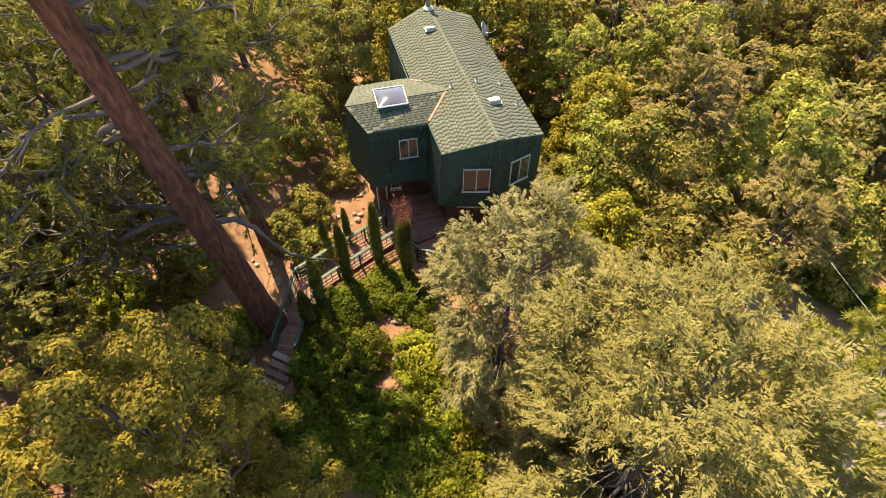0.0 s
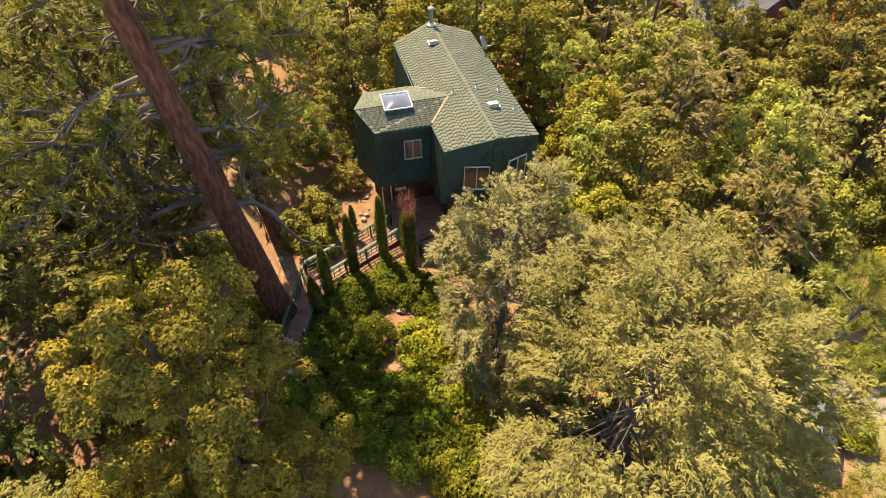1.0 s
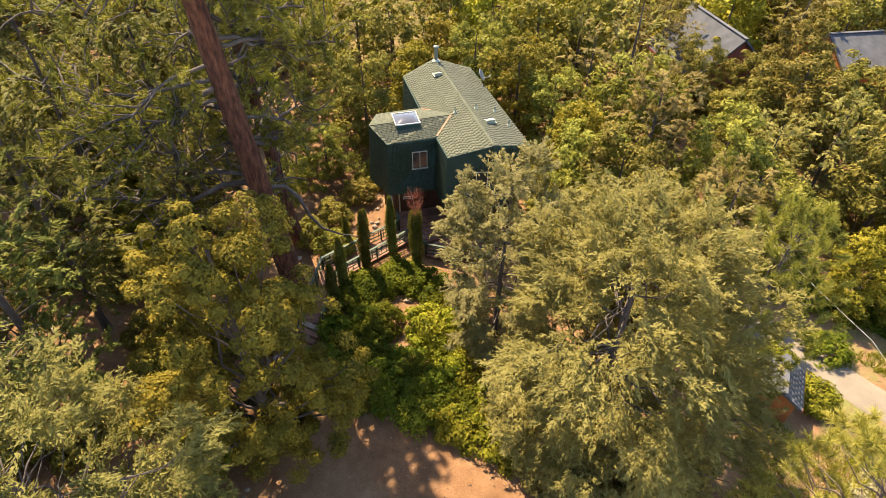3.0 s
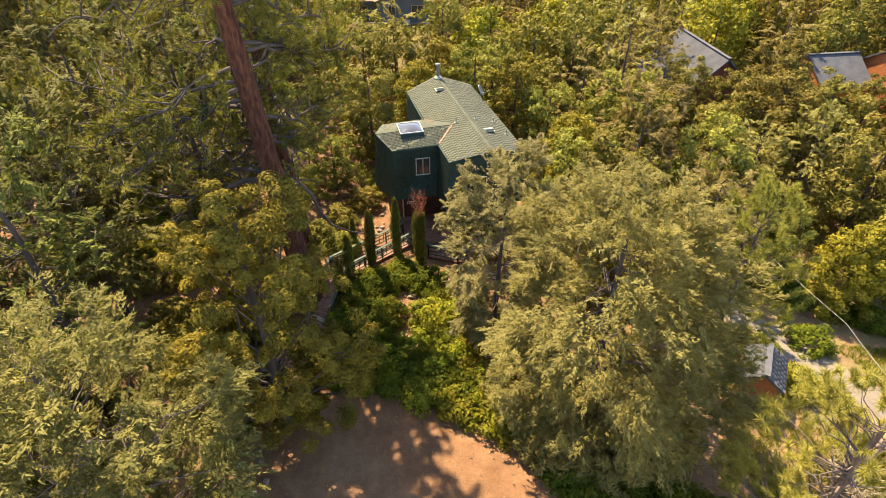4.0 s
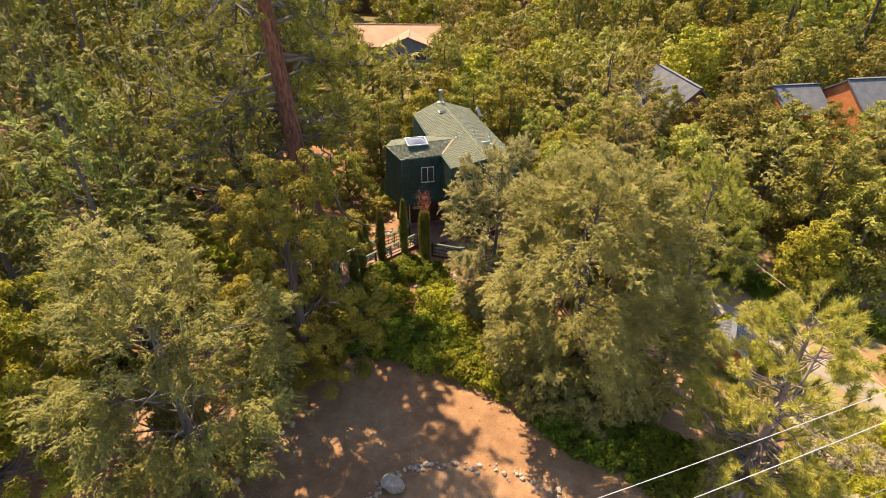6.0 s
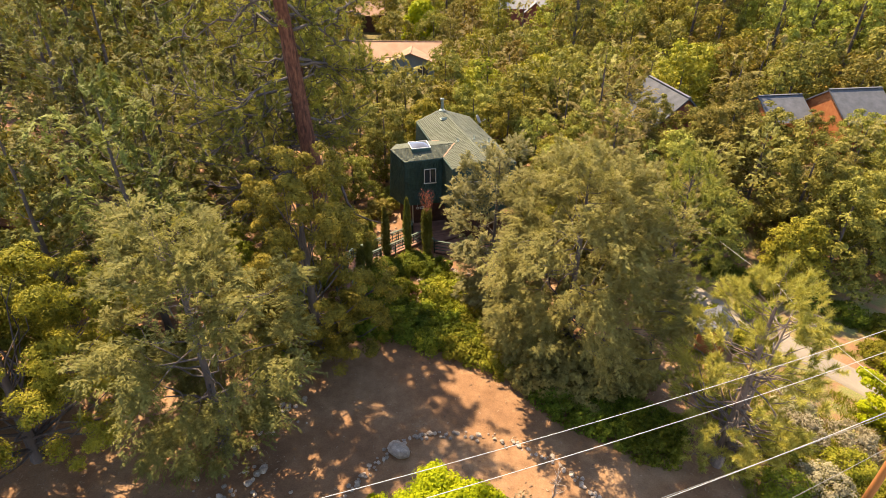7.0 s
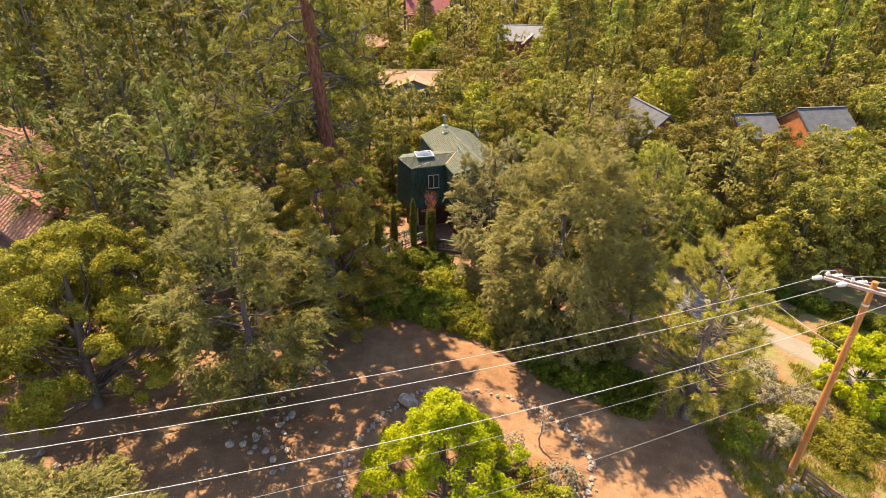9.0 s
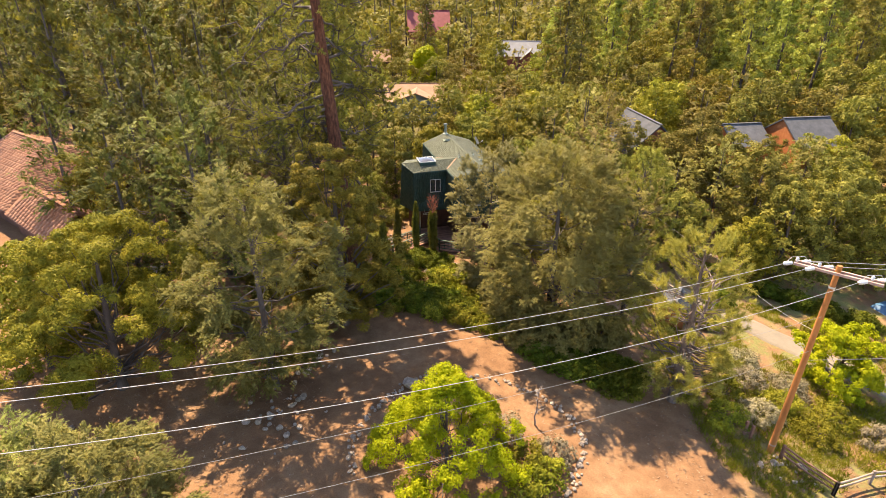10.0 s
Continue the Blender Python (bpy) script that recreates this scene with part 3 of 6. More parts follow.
# the great pine: leaning red trunk, long limbs, needle tufts
def great_pine(x, y, h, lean, r0, seed, label, n_limbs, first, tufts, reach, twigs=18):
    rng = np.random.default_rng(seed)
    z0 = gz(x, y)
    e = root("great_pine", pose(x, y, z0), label, "tree")
    t = np.linspace(0, 1, 26)
    trunk = np.stack([lean[0] * t, lean[1] * t, -0.5 + (h + 0.5) * t], 1)
    rad = r0 * (1 - 0.88 * t) ** 0.85
    rad[:2] *= (1.3, 1.1)
    tv, tf = tube_arrays(trunk, rad, 20, rng, 0.05)
    tme = quads_mesh("trunk", tv, tf)
    tme.polygons.foreach_set("use_smooth", np.ones(len(tf), bool))
    link_mesh("trunk", tme, PINE_BARK, e, "red plated pine bark")
    ends, ways = [], []
    wood = []
    for i in range(n_limbs):
        f = first + (0.97 - first) * (i + rng.uniform(0, 1)) / n_limbs
        s = np.array([np.interp(f, t, trunk[:, k]) for k in range(3)])
        a = rng.uniform(0.25, 1.18) * math.pi if f < 0.5 else rng.uniform(0.05, 1.3) * math.pi if f < 0.7 else rng.uniform(0, 2) * math.pi
        ln = reach * (0.35 + 0.65 * (1 - f) / (1 - first)) * rng.uniform(0.6, 1.1)
        if math.cos(a) > 0:
            ln *= 0.5 if f < 0.45 else 0.72
        k = np.linspace(0, 1, 9)
        droop = rng.uniform(0.4, 1.0)
        path = s + np.stack([np.cos(a) * ln * k, np.sin(a) * ln * k, ln * (0.18 * k - droop * k ** 1.3 + 0.32 * k ** 3)], 1)
        path[2:] += np.cumsum(rng.normal(0, 0.16 * ln / 4, (7, 3)), 0)
        rb = max(0.03, float(np.interp(f, t, rad)) * rng.uniform(0.16, 0.3))
        limb = [tube_arrays(path, rb * (1 - 0.85 * k) + 0.008, 7)]
        bare = f < first + 0.12
        for j in range(twigs if f < 0.6 else twigs // 2):
            q = rng.uniform(0.25, 1.0)
            b0 = np.array([np.interp(q, k, path[:, c]) for c in range(3)])
            w = unit(np.array([np.cos(a), np.sin(a), 0.1]) * 0.6 + rng.normal(0, 0.7, 3))
            bl = ln * rng.uniform(0.15, 0.4)
            kk = np.linspace(0, 1, 5)[:, None]
            tw = b0 + w * bl * kk + np.array([0, 0, 1]) * (0.22 * bl * kk ** 2 - 0.25 * bl * kk) + np.cumsum(rng.normal(0, 0.11 * bl, (5, 3)), 0) * (kk > 0)
            limb.append(tube_arrays(tw, (rb * 0.4 * (1 - kk[:, 0] * 0.8) + 0.01), 5))
            if rng.uniform() < (0.45 if bare else 0.15):
                continue
            for g in np.linspace(0.35, 1, tufts):
                p = np.array([np.interp(g, kk[:, 0], tw[:, c]) for c in range(3)]) + rng.normal(0, 0.1, 3)
                ends.append(p)
                ways.append(w)
        v, fc = join_arrays(limb)
        lm = quads_mesh("limb", v, fc)
        lm.polygons.foreach_set("use_smooth", np.ones(len(fc), bool))
        link_mesh("limb", lm, BARK, e, "grey twisted pine limb")
    if seed == 31:
        # the low bare limb that swings down beside the trunk
        low = np.array([[-0.1, -0.9, 8.6], [0.7, -0.6, 8.5], [1.2, -0.3, 7.6], [1.4, 0.1, 6.2], [1.9, 0.3, 5.2], [2.8, 0.4, 4.7], [3.6, 0.6, 4.4]])
        tube_ob("low_limb", low, [0.12, 0.11, 0.1, 0.08, 0.065, 0.045, 0.02], BARK, e, "grey drooping bare limb", 9)
    ends, ways = np.array(ends), np.array(ways)
    per = 44
    m = len(ends) * per
    ax = np.repeat(unit(ways + np.array([0, 0, 0.25]) + rng.normal(0, 0.3, (len(ends), 3))), per, 0)
    k = rng.uniform(0, 1, (m, 1))
    d = unit(ax * (0.5 + 0.7 * k) + unit(rng.normal(0, 1, (m, 3))) - np.array([0, 0, 0.1]))
    ln = np.repeat(rng.uniform(0.19, 0.3, len(ends)), per)
    c = np.repeat(ends, per, 0) + ax * (k - 0.5) * 0.5 + d * ln[:, None] * 0.5
    v, fc = leaf_arrays(c, d, unit(rng.normal(0, 0.7, (m, 3)) + np.array([0, 0, 0.6])), ln, 0.048 * np.ones(m))
    link_mesh("needles", quads_mesh("needles", v, fc), NEEDLE, e, "long green needle tufts")
    return e


great_pine(-8.45, 14.4, 31.0, (-1.05, -3.4), 0.66, 31, "huge leaning pine with red bark and long bare limbs", 60, 0.25, 4, 9.2, 20)
great_pine(-9.6, 19.5, 27.0, (-1.0, -2.0), 0.42, 32, "second tall red-barked pine behind the first", 26, 0.36, 4, 5.0, 12)

# woodland: live oaks round the house and over the slope behind
KEEP = [(0.6, 26, 4.6), (-2.2, 23, 4.0), (1.6, 20.5, 4.6), (-3.5, 18, 4.6), (-7.5, 15, 4.2), (-9.5, 18, 4.2), (-7.5, 22.5, 4.0), (-12, 21.5, 3.6), (-13.5, 26.5, 3.2), (-31, 3.5, 4), (-26.5, 4, 4.4), (-29.5, 8.5, 4.5), (-9.5, 27.5, 3.6), (-11.5, 31.5, 3.2), (-34, 5, 4.5), (-28, 6.5, 3.2), (-6.5, 152, 7), (19, 117, 6), (18.5, 108, 5), (-20, 104, 5), (32, 29.5, 3.4), (30.5, 26, 3.0), (-4, 46, 3.5),  (0.2, 31, 3.0), (0, 15.5, 4.2), (3.4, 15.8, 3.4), (-4, 26.5, 2.5), (-3.2, 30, 2.4), (4.6, 27, 3.4), (6.0, 23, 2.6), (4.4, 31, 2.4),
        (-7.6, 4.9, 5.0), (5.9, 4.7, 6.0), (2.35, 11.7, 3.6), (-10.6, -1.6, 5.5), (-18.3, -2.4, 5.0), (10.9, 6.6, 3.4), (12.7, -0.9, 3.4), (0, 0, 9.0), (-8.7, 9.5, 4),
        (15.5, 6.8, 3.4), (20, 9.5, 3.6), (24, 6, 4.2), (18.5, 13.5, 2.6), (28, 3.5, 4.0), (17, 18, 1.8), (24, 2, 5), (17, -4, 6.5), (24, -5, 7), (8, -7, 8),
        (-10, 82, 11), (-7, 70, 7), (-6.5, 61, 5.5), (-5.5, 54, 4), (-10.5, 65, 5), (-3, 66, 4.5), (-9, 57, 4), (17.5, 114, 6), (-8, 150, 6), (-5.5, 100, 4), (-22.8, 11.6, 2.2), (-38, 11, 8), (-43, 27, 9), (-34, 19, 6), (23.5, 40, 4.0), (39.5, 37, 6.0), (33.8, 35, 4.0), (39, 31.5, 3.0), (40.5, 33, 4.6), (36.5, 33, 3.6), (33, 33.5, 4.4), (41, 28.5, 3.0), (20.5, 35, 2.5), (19, 128, 9), (-6, 165, 8), (-20, 118, 5), (-14, 102, 7),
        (-19.4, 10.3, 1.9), (-13.5, 0, 5), (-12, -8, 6), (33, 13, 4.5)]
rng_w = np.random.default_rng(77)
OAK_KINDS = [
    dict(style="broad", h=9.0, r=3.1, leaf=OAK, seed=41, clumps=160, per=72, size=0.22, aspect=0.6, clump_r=0.62, boughs=46, bough_r=0.9, low=0.12, limbs=7, trunk_r=0.16),
    dict(style="broad", h=8.2, r=2.7, leaf=OAK_BRIGHT, seed=42, clumps=150, per=72, size=0.22, aspect=0.6, clump_r=0.62, boughs=46, bough_r=0.9, low=0.14, limbs=7, trunk_r=0.14),
    dict(style="broad", h=10.0, r=3.0, leaf=OAK_GOLD, seed=43, clumps=160, per=72, size=0.22, aspect=0.6, clump_r=0.62, boughs=46, bough_r=0.9, low=0.12, shape="egg", limbs=7, trunk_r=0.16),
    dict(style="spray", h=9.2, r=2.9, leaf=FEATHER, seed=44, clumps=140, per=90, size=0.22, aspect=0.4, clump_r=0.55, boughs=32, bough_r=0.95, low=0.15, limbs=20, trunk_r=0.15),
    dict(style="broad", h=7.6, r=3.3, leaf=OAK, seed=45, clumps=160, per=72, size=0.22, aspect=0.6, clump_r=0.62, boughs=46, bough_r=0.9, low=0.14, limbs=7, trunk_r=0.16),
]
OAK_WORDS = ["olive-green live oak in the woodland", "yellow-green oak with a lumpy crown", "golden-olive oak of the woodland", "pale feathery evergreen among the oaks", "broad low live oak on the slope"]
FAR_KINDS = [dict(k, clumps=100, per=30, size=k["size"] * 1.55, clump_r=k["clump_r"] * 1.2, limbs=6, seed=k["seed"] + 10) for k in OAK_KINDS]
PINE_KINDS = [
    dict(style="broad", h=21.0, r=3.9, leaf=PINE_FAR, seed=61, clumps=230, per=15, size=0.64, aspect=0.3, clump_r=0.62, boughs=52, bough_r=0.9, low=0.22, shape="cone", limbs=12, trunk_r=0.26),
    dict(style="broad", h=17.0, r=3.4, leaf=PINE_FAR, seed=62, clumps=190, per=15, size=0.64, aspect=0.3, clump_r=0.62, boughs=46, bough_r=0.9, low=0.18, shape="cone", limbs=10, trunk_r=0.22),
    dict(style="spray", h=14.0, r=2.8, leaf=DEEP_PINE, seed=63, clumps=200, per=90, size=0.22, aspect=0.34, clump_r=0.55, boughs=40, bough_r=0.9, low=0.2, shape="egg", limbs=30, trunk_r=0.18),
]
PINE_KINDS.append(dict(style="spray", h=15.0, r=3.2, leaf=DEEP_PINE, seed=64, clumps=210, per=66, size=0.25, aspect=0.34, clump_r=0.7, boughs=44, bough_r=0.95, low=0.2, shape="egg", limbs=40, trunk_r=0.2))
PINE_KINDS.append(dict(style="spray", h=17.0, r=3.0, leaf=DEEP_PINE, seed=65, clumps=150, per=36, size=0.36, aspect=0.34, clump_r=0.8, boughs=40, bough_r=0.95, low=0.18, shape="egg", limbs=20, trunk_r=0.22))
PINE_WORDS = ["tall dark pine on the far slope", "slender dark pine in the woodland", "grey-green pine with an open crown", "deep green drooping conifer with dark limbs", "slim deep green conifer of the woodland"]
taken = {}


def free_spot(x, y, gap):
    k = (int(x // 4), int(y // 4))
    for a in range(k[0] - 2, k[0] + 3):
        for b in range(k[1] - 2, k[1] + 3):
            for p in taken.get((a, b), ()):
                if (p[0] - x) ** 2 + (p[1] - y) ** 2 < gap * gap:
                    return False
    taken.setdefault(k, []).append((x, y))
    return True


def wood(x, y, kinds, words, i, scale, name):
    kw = dict(kinds[i])
    style, h, r, leaf, seed = kw.pop("style"), kw.pop("h"), kw.pop("r"), kw.pop("leaf"), kw.pop("seed")
    tree(name, x, y, style, h, r, leaf, BARK, seed, words[i], group="woodland trees", turn=float(rng_w.uniform(0, 360)), scale=scale, **kw)


for x, y, s, i in ((-23.4, -1.2, 0.95, 1), (-22.4, 2.4, 0.9, 4), (8.5, 21.0, 0.86, 0), (8.5, 25.0, 0.84, 1), (7.6, 29.4, 0.78, 0), (7.1, 23.0, 0.45, 4), (7.8, 17.0, 0.78, 1), (10.0, 19.6, 0.9, 0), (5.2, 32.0, 0.9, 2), (-2.5, 34.5, 0.85, 1), (2.2, 35.5, 0.9, 0), (19.0, 33.6, 0.74, 0), (23.2, 33.4, 0.74, 4), (28.0, 36.0, 0.85, 0), (18.2, 39.5, 1.0, 3), (38.0, 31.6, 0.66, 0), (41.2, 32.0, 0.68, 1), (44.0, 31.4, 0.7, 4), (34.6, 33.2, 0.6, 0), (-8.6, 26.2, 0.6, 4), (-10.6, 23.6, 0.5, 0)):
    free_spot(x, y, 4)
    wood(x, y, OAK_KINDS, OAK_WORDS, i, s, "oak_tree")
tree("maple_tree", -5.5, 100, "broad", 9.5, 3.6, LIME, BARK, 25, "bright spring-green tree among the far houses", clumps=90, per=40, size=0.6, aspect=0.6, clump_r=1.1, low=0.12, limbs=10)
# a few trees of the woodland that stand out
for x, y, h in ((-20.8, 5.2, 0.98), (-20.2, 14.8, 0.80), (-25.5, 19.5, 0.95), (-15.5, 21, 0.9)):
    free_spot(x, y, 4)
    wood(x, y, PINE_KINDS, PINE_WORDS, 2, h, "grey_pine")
for x, y, s in ((43.3, 60, 1.0), (38, 66, 0.9), (-34, 34, 1.0), (-27, 45, 0.95), (-45, 40, 1.05), (55, 62, 1.0), (62, 50, 0.95), (30, 84, 0.9), (-18, 62, 0.9)):
    free_spot(x, y, 4)
    wood(x, y, PINE_KINDS, PINE_WORDS, 0, s, "pine_tree")
for tries in range(9000):
    y = float(rng_w.uniform(6, 62))
    x = float(rng_w.uniform(-1, 1) * (0.80 * (y + 27) + 4))
    if not clear_of(x, y, KEEP) or (y < 13 and -16 < x < 13) or (x > 12 and y < 15.5 - 0.1 * (x - 12)):
        continue
    if not free_spot(x, y, 4.0):
        continue
    i = int(rng_w.choice(5, p=[0.34, 0.26, 0.07, 0.2, 0.13]))
    s = float(rng_w.uniform(0.75, 1.1))
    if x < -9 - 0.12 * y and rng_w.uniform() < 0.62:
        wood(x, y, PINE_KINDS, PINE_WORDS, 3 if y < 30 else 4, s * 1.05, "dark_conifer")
    else:
        wood(x, y, OAK_KINDS if y < 31 else FAR_KINDS, OAK_WORDS, i, s, "oak_tree")
for tries in range(4000):
    y = float(rng_w.uniform(60, 130))
    x = float(rng_w.uniform(-1, 1) * (0.80 * (y + 27) + 4))
    if not clear_of(x, y, KEEP) or not free_spot(x, y, 5.0 if y < 90 else 6.0):
        continue
    if rng_w.uniform() < (0.5 if abs(x - 5) > 30 else 0.12):
        wood(x, y, PINE_KINDS, PINE_WORDS, int(rng_w.integers(0, 2)), float(rng_w.uniform(0.7, 1.15)), "pine_tree")
    else:
        wood(x, y, FAR_KINDS, OAK_WORDS, int(rng_w.choice(5)), float(rng_w.uniform(0.8, 1.2)), "oak_tree")


# the far woods: one sheet of pines and oaks, up the hill to the skyline
def far_woods():
    rng = np.random.default_rng(5)
    parts, stems = [], []
    for tries in range(3200):
        y = 130 + 330 * rng.uniform(0, 1) ** 1.5
        x = rng.uniform(-1, 1) * (0.80 * (y + 27) + 6)
        if not clear_of(x, y, KEEP) or not free_spot(x, y, 5.6 + 0.004 * y):
            continue
        pine = rng.uniform() < 0.5
        h, r = (rng.uniform(12, 22), rng.uniform(3.0, 4.2)) if pine else (rng.uniform(7, 11), rng.uniform(3.2, 4.4))
        n = 19
        pts = crown_points(rng, n, h, r, 0.18, "cone" if pine else "dome")
        axis = np.stack([0 * pts[:, 0], 0 * pts[:, 0], pts[:, 2] * 0.75], 1)
        v, f = leafy(rng, pts, axis, 1.8, 11, 1.6, 0.44, "spray" if pine else "broad")
        base = np.array([x, y, gz(x, y)])
        parts.append((v + base, f))
        stems.append(tube_arrays(np.array([[0, 0, -0.5], [0, 0, h * 0.5], [0, 0, h * 0.95]]) + base, [0.3, 0.2, 0.03], 5))
    v, f = join_arrays(parts)
    woods = root("far_woods", None, "dense dark pine and oak woods on the far hillside", "woods", kind="stuff")
    link_mesh("crowns", quads_mesh("crowns", v, f), PINE_FAR, woods)
    v, f = join_arrays(stems)
    link_mesh("stems", quads_mesh("stems", v, f), BARK, woods)


far_woods()


# ---- the green house ----
U = Vector((-0.284, 0.959, 0))          # along the ridge, away from the drive
V = Vector((0.959, 0.284, 0))           # across
O = Vector((-0.03, 19.63, 0))           # front corner of the eave
EAVE, RIDGE, SKIRT, BSK, FLOOR = 5.08, 5.80, 1.40, 1.22, -1.0


def hp(v, u, z=0.0):
    p = O + V * v + U * u
    return Vector((p.x, p.y, z))


house = root("green_house", None, "dark green shingled two-storey house with a grey-green roof", "house")
W, LEN = 5.05, 11.1
main_top = [hp(0, 0, EAVE), hp(W / 2, -0.6, RIDGE), hp(W, 0, EAVE), hp(W, LEN, EAVE), hp(W / 2, LEN + 0.7, RIDGE), hp(0, LEN, EAVE)]
main_bot = [hp(-0.16, 0.22, SKIRT), hp(W / 2 + 0.3, -0.72, SKIRT), hp(W + 0.1, 0.05, SKIRT), hp(W + 0.1, LEN, SKIRT), hp(W / 2, LEN + 0.7, SKIRT), hp(-0.16, LEN, SKIRT)]
BF, BA, BB = Vector((-3.65, 21.3, 4.92)), Vector((-4.87, 22.95, 5.28)), Vector((-4.62, 25.0, 4.92))
BR = Vector((0.3, 23.95, 5.53))
JF, JB = Vector((-0.72, 21.85, EAVE)), Vector((-1.85, 25.5, EAVE))


def walls_bm(top, bot, skip=()):
    bm = bmesh.new()
    t = [bm.verts.new(p - Vector((0, 0, 0.1))) for p in top]
    b = [bm.verts.new(p) for p in bot]
    n = len(top)
    for i in range(n):
        if i in skip:
            continue
        j = (i + 1) % n
        bm.faces.new((b[i], b[j], t[j]))
        bm.faces.new((b[i], t[j], t[i]))
    bm.faces.new(b[::-1])
    bmesh.ops.recalc_face_normals(bm, faces=bm.faces[:])
    return bm


part("wall", walls_bm(main_top, main_bot), WALL_GREEN, house, "dark green shingle-clad upper wall")
bay_top = [BF, BA, BB, Vector((-1.6, 25.6, EAVE)), Vector((-0.3, 22.0, EAVE))]
bay_bot = [Vector((-3.74, 21.26, BSK)), Vector((-5.15, 23.2, BSK)), Vector((-4.8, 25.05, BSK)), Vector((-1.6, 25.6, BSK)), Vector((-0.5, 22.05, BSK))]
part("bay_wall", walls_bm(bay_top, bay_bot), WALL_GREEN, house, "dark green shingle-clad bay wall")

# roof planes
over = 0.06
main_l = [main_top[0], main_top[1], main_top[4], main_top[5]]
main_r = [main_top[1], main_top[2], main_top[3], main_top[4]]
LIFT = Vector((0, 0, 0.05))
roof = part("roof", slab_bm([p + LIFT for p in main_l], 0.12), ROOF_GREEN, house, "grey-green asphalt shingle roof")
part("roof", slab_bm([p + LIFT for p in main_r], 0.12), ROOF_GREEN, house, "grey-green asphalt shingle roof")
for cs in ((BF, JF, BR), (BF, BR, BA), (BA, BR, JB), (BA, JB, BB)):
    part("bay_roof", slab_bm([p + LIFT for p in cs], 0.12), ROOF_GREEN, house, "grey-green asphalt shingle roof")


def inside(poly, x, y):
    c = False
    for i in range(len(poly)):
        (x1, y1), (x2, y2) = poly[i], poly[i - 1]
        if (y1 > y) != (y2 > y) and x < (x2 - x1) * (y - y1) / (y2 - y1) + x1:
            c = not c
    return c


def shingle_field(corners, along, course, tab, lift, seed, material, parent, name, thick=0.02, skip=()):
    """Overlapping tabs in staggered courses over a plane face; the courses run along 'along'."""
    rng = np.random.default_rng(seed)
    c = [Vector(p) for p in corners]
    n = (c[1] - c[0]).cross(c[2] - c[0]).normalized()
    if n.z < 0 or (abs(n.z) < 0.3 and n.dot(Vector((0, 0, 0)) + (c[0] + c[2]) / 2 - Vector((0, 25.5, 3))) < 0):
        n = -n
    a = (Vector(along) - n * n.dot(Vector(along))).normalized()
    up = n.cross(a)
    if up.z < 0:
        up = -up
    o = c[0]
    poly = [((p - o).dot(a), (p - o).dot(up)) for p in c]
    xs, ys = [p[0] for p in poly], [p[1] for p in poly]
    vs, fs = [], []
    row, y = 0, min(ys)
    while y < max(ys):
        x = min(xs) - tab * rng.uniform(0, 1)
        while x < max(xs):
            w = tab * rng.uniform(0.93, 1.07)
            if inside(poly, x + w / 2, y + course * 0.4) and inside(poly, x + w * 0.15, y + course * 0.4) and inside(poly, x + w * 0.85, y + course * 0.4):
                mid = o + a * (x + w / 2) + up * (y + course / 2)
                if not any((mid - s).length < q for s, q in skip):
                    k = len(vs)
                    g = 0.006
                    t0 = thick * rng.uniform(0.9, 1.15)
                    for px, py, pz in ((x + g, y, 0), (x + w - g, y, 0), (x + w - g, y + course * 1.05, 0), (x + g, y + course * 1.05, 0),
                                       (x + g, y, t0), (x + w - g, y, t0), (x + w - g, y + course * 1.05, 0.003), (x + g, y + course * 1.05, 0.003)):
                        vs.append(o + a * px + up * py + n * (pz + lift))
                    fs += [(k + 4, k + 5, k + 6, k + 7), (k, k + 1, k + 5, k + 4), (k + 1, k + 2, k + 6, k + 5), (k + 3, k, k + 4, k + 7)]
            x += w
        y += course
        row += 1
    if not vs:
        return None
    ob = link_mesh(name, quads_mesh(name, np.array([tuple(v) for v in vs]), np.array(fs)), material, parent)
    return tagged(ob, kind="stuff")


SKY_C = Vector((-2.63, 23.3, 5.45))
for cs, seed in ((main_l, 1), (main_r, 2)):
    shingle_field([p + LIFT for p in cs], U, 0.15, 0.28, 0.003, seed, ROOF_GREEN, house, "shingles", 0.007)
for cs, seed in (([BF, JF, BR, BA], 3), ([BA, BR, JB, BB], 4)):
    for tri in ((0, 1, 2), (0, 2, 3)):
        shingle_field([cs[k] + LIFT for k in tri], BR - BA, 0.15, 0.28, 0.004, seed, ROOF_GREEN, house, "shingles", 0.007)

# wall shingles
wall_faces = [(main_bot[0], main_bot[1], main_top[1], main_top[0]), (main_bot[1], main_bot[2], main_top[2], main_top[1]),
              (main_bot[0], main_bot[5], main_top[5], main_top[0]), (bay_bot[0], bay_bot[4], bay_top[4], bay_top[0]), (bay_bot[1], bay_bot[0], bay_top[0], bay_top[1]),
              (bay_bot[1], bay_bot[2], bay_top[2], bay_top[1])]
for i, cs in enumerate(wall_faces):
    face = [Vector(p) - (Vector((0, 0, 0.1)) if k > 1 else Vector()) for k, p in enumerate(cs)]
    for tri in ((0, 1, 2), (0, 2, 3)):
        shingle_field([face[k] for k in tri], Vector((cs[1].x - cs[0].x, cs[1].y - cs[0].y, 0)), 0.16, 0.22, 0.003, 20 + i, WALL_GREEN, house, "wall_shingles", 0.014)

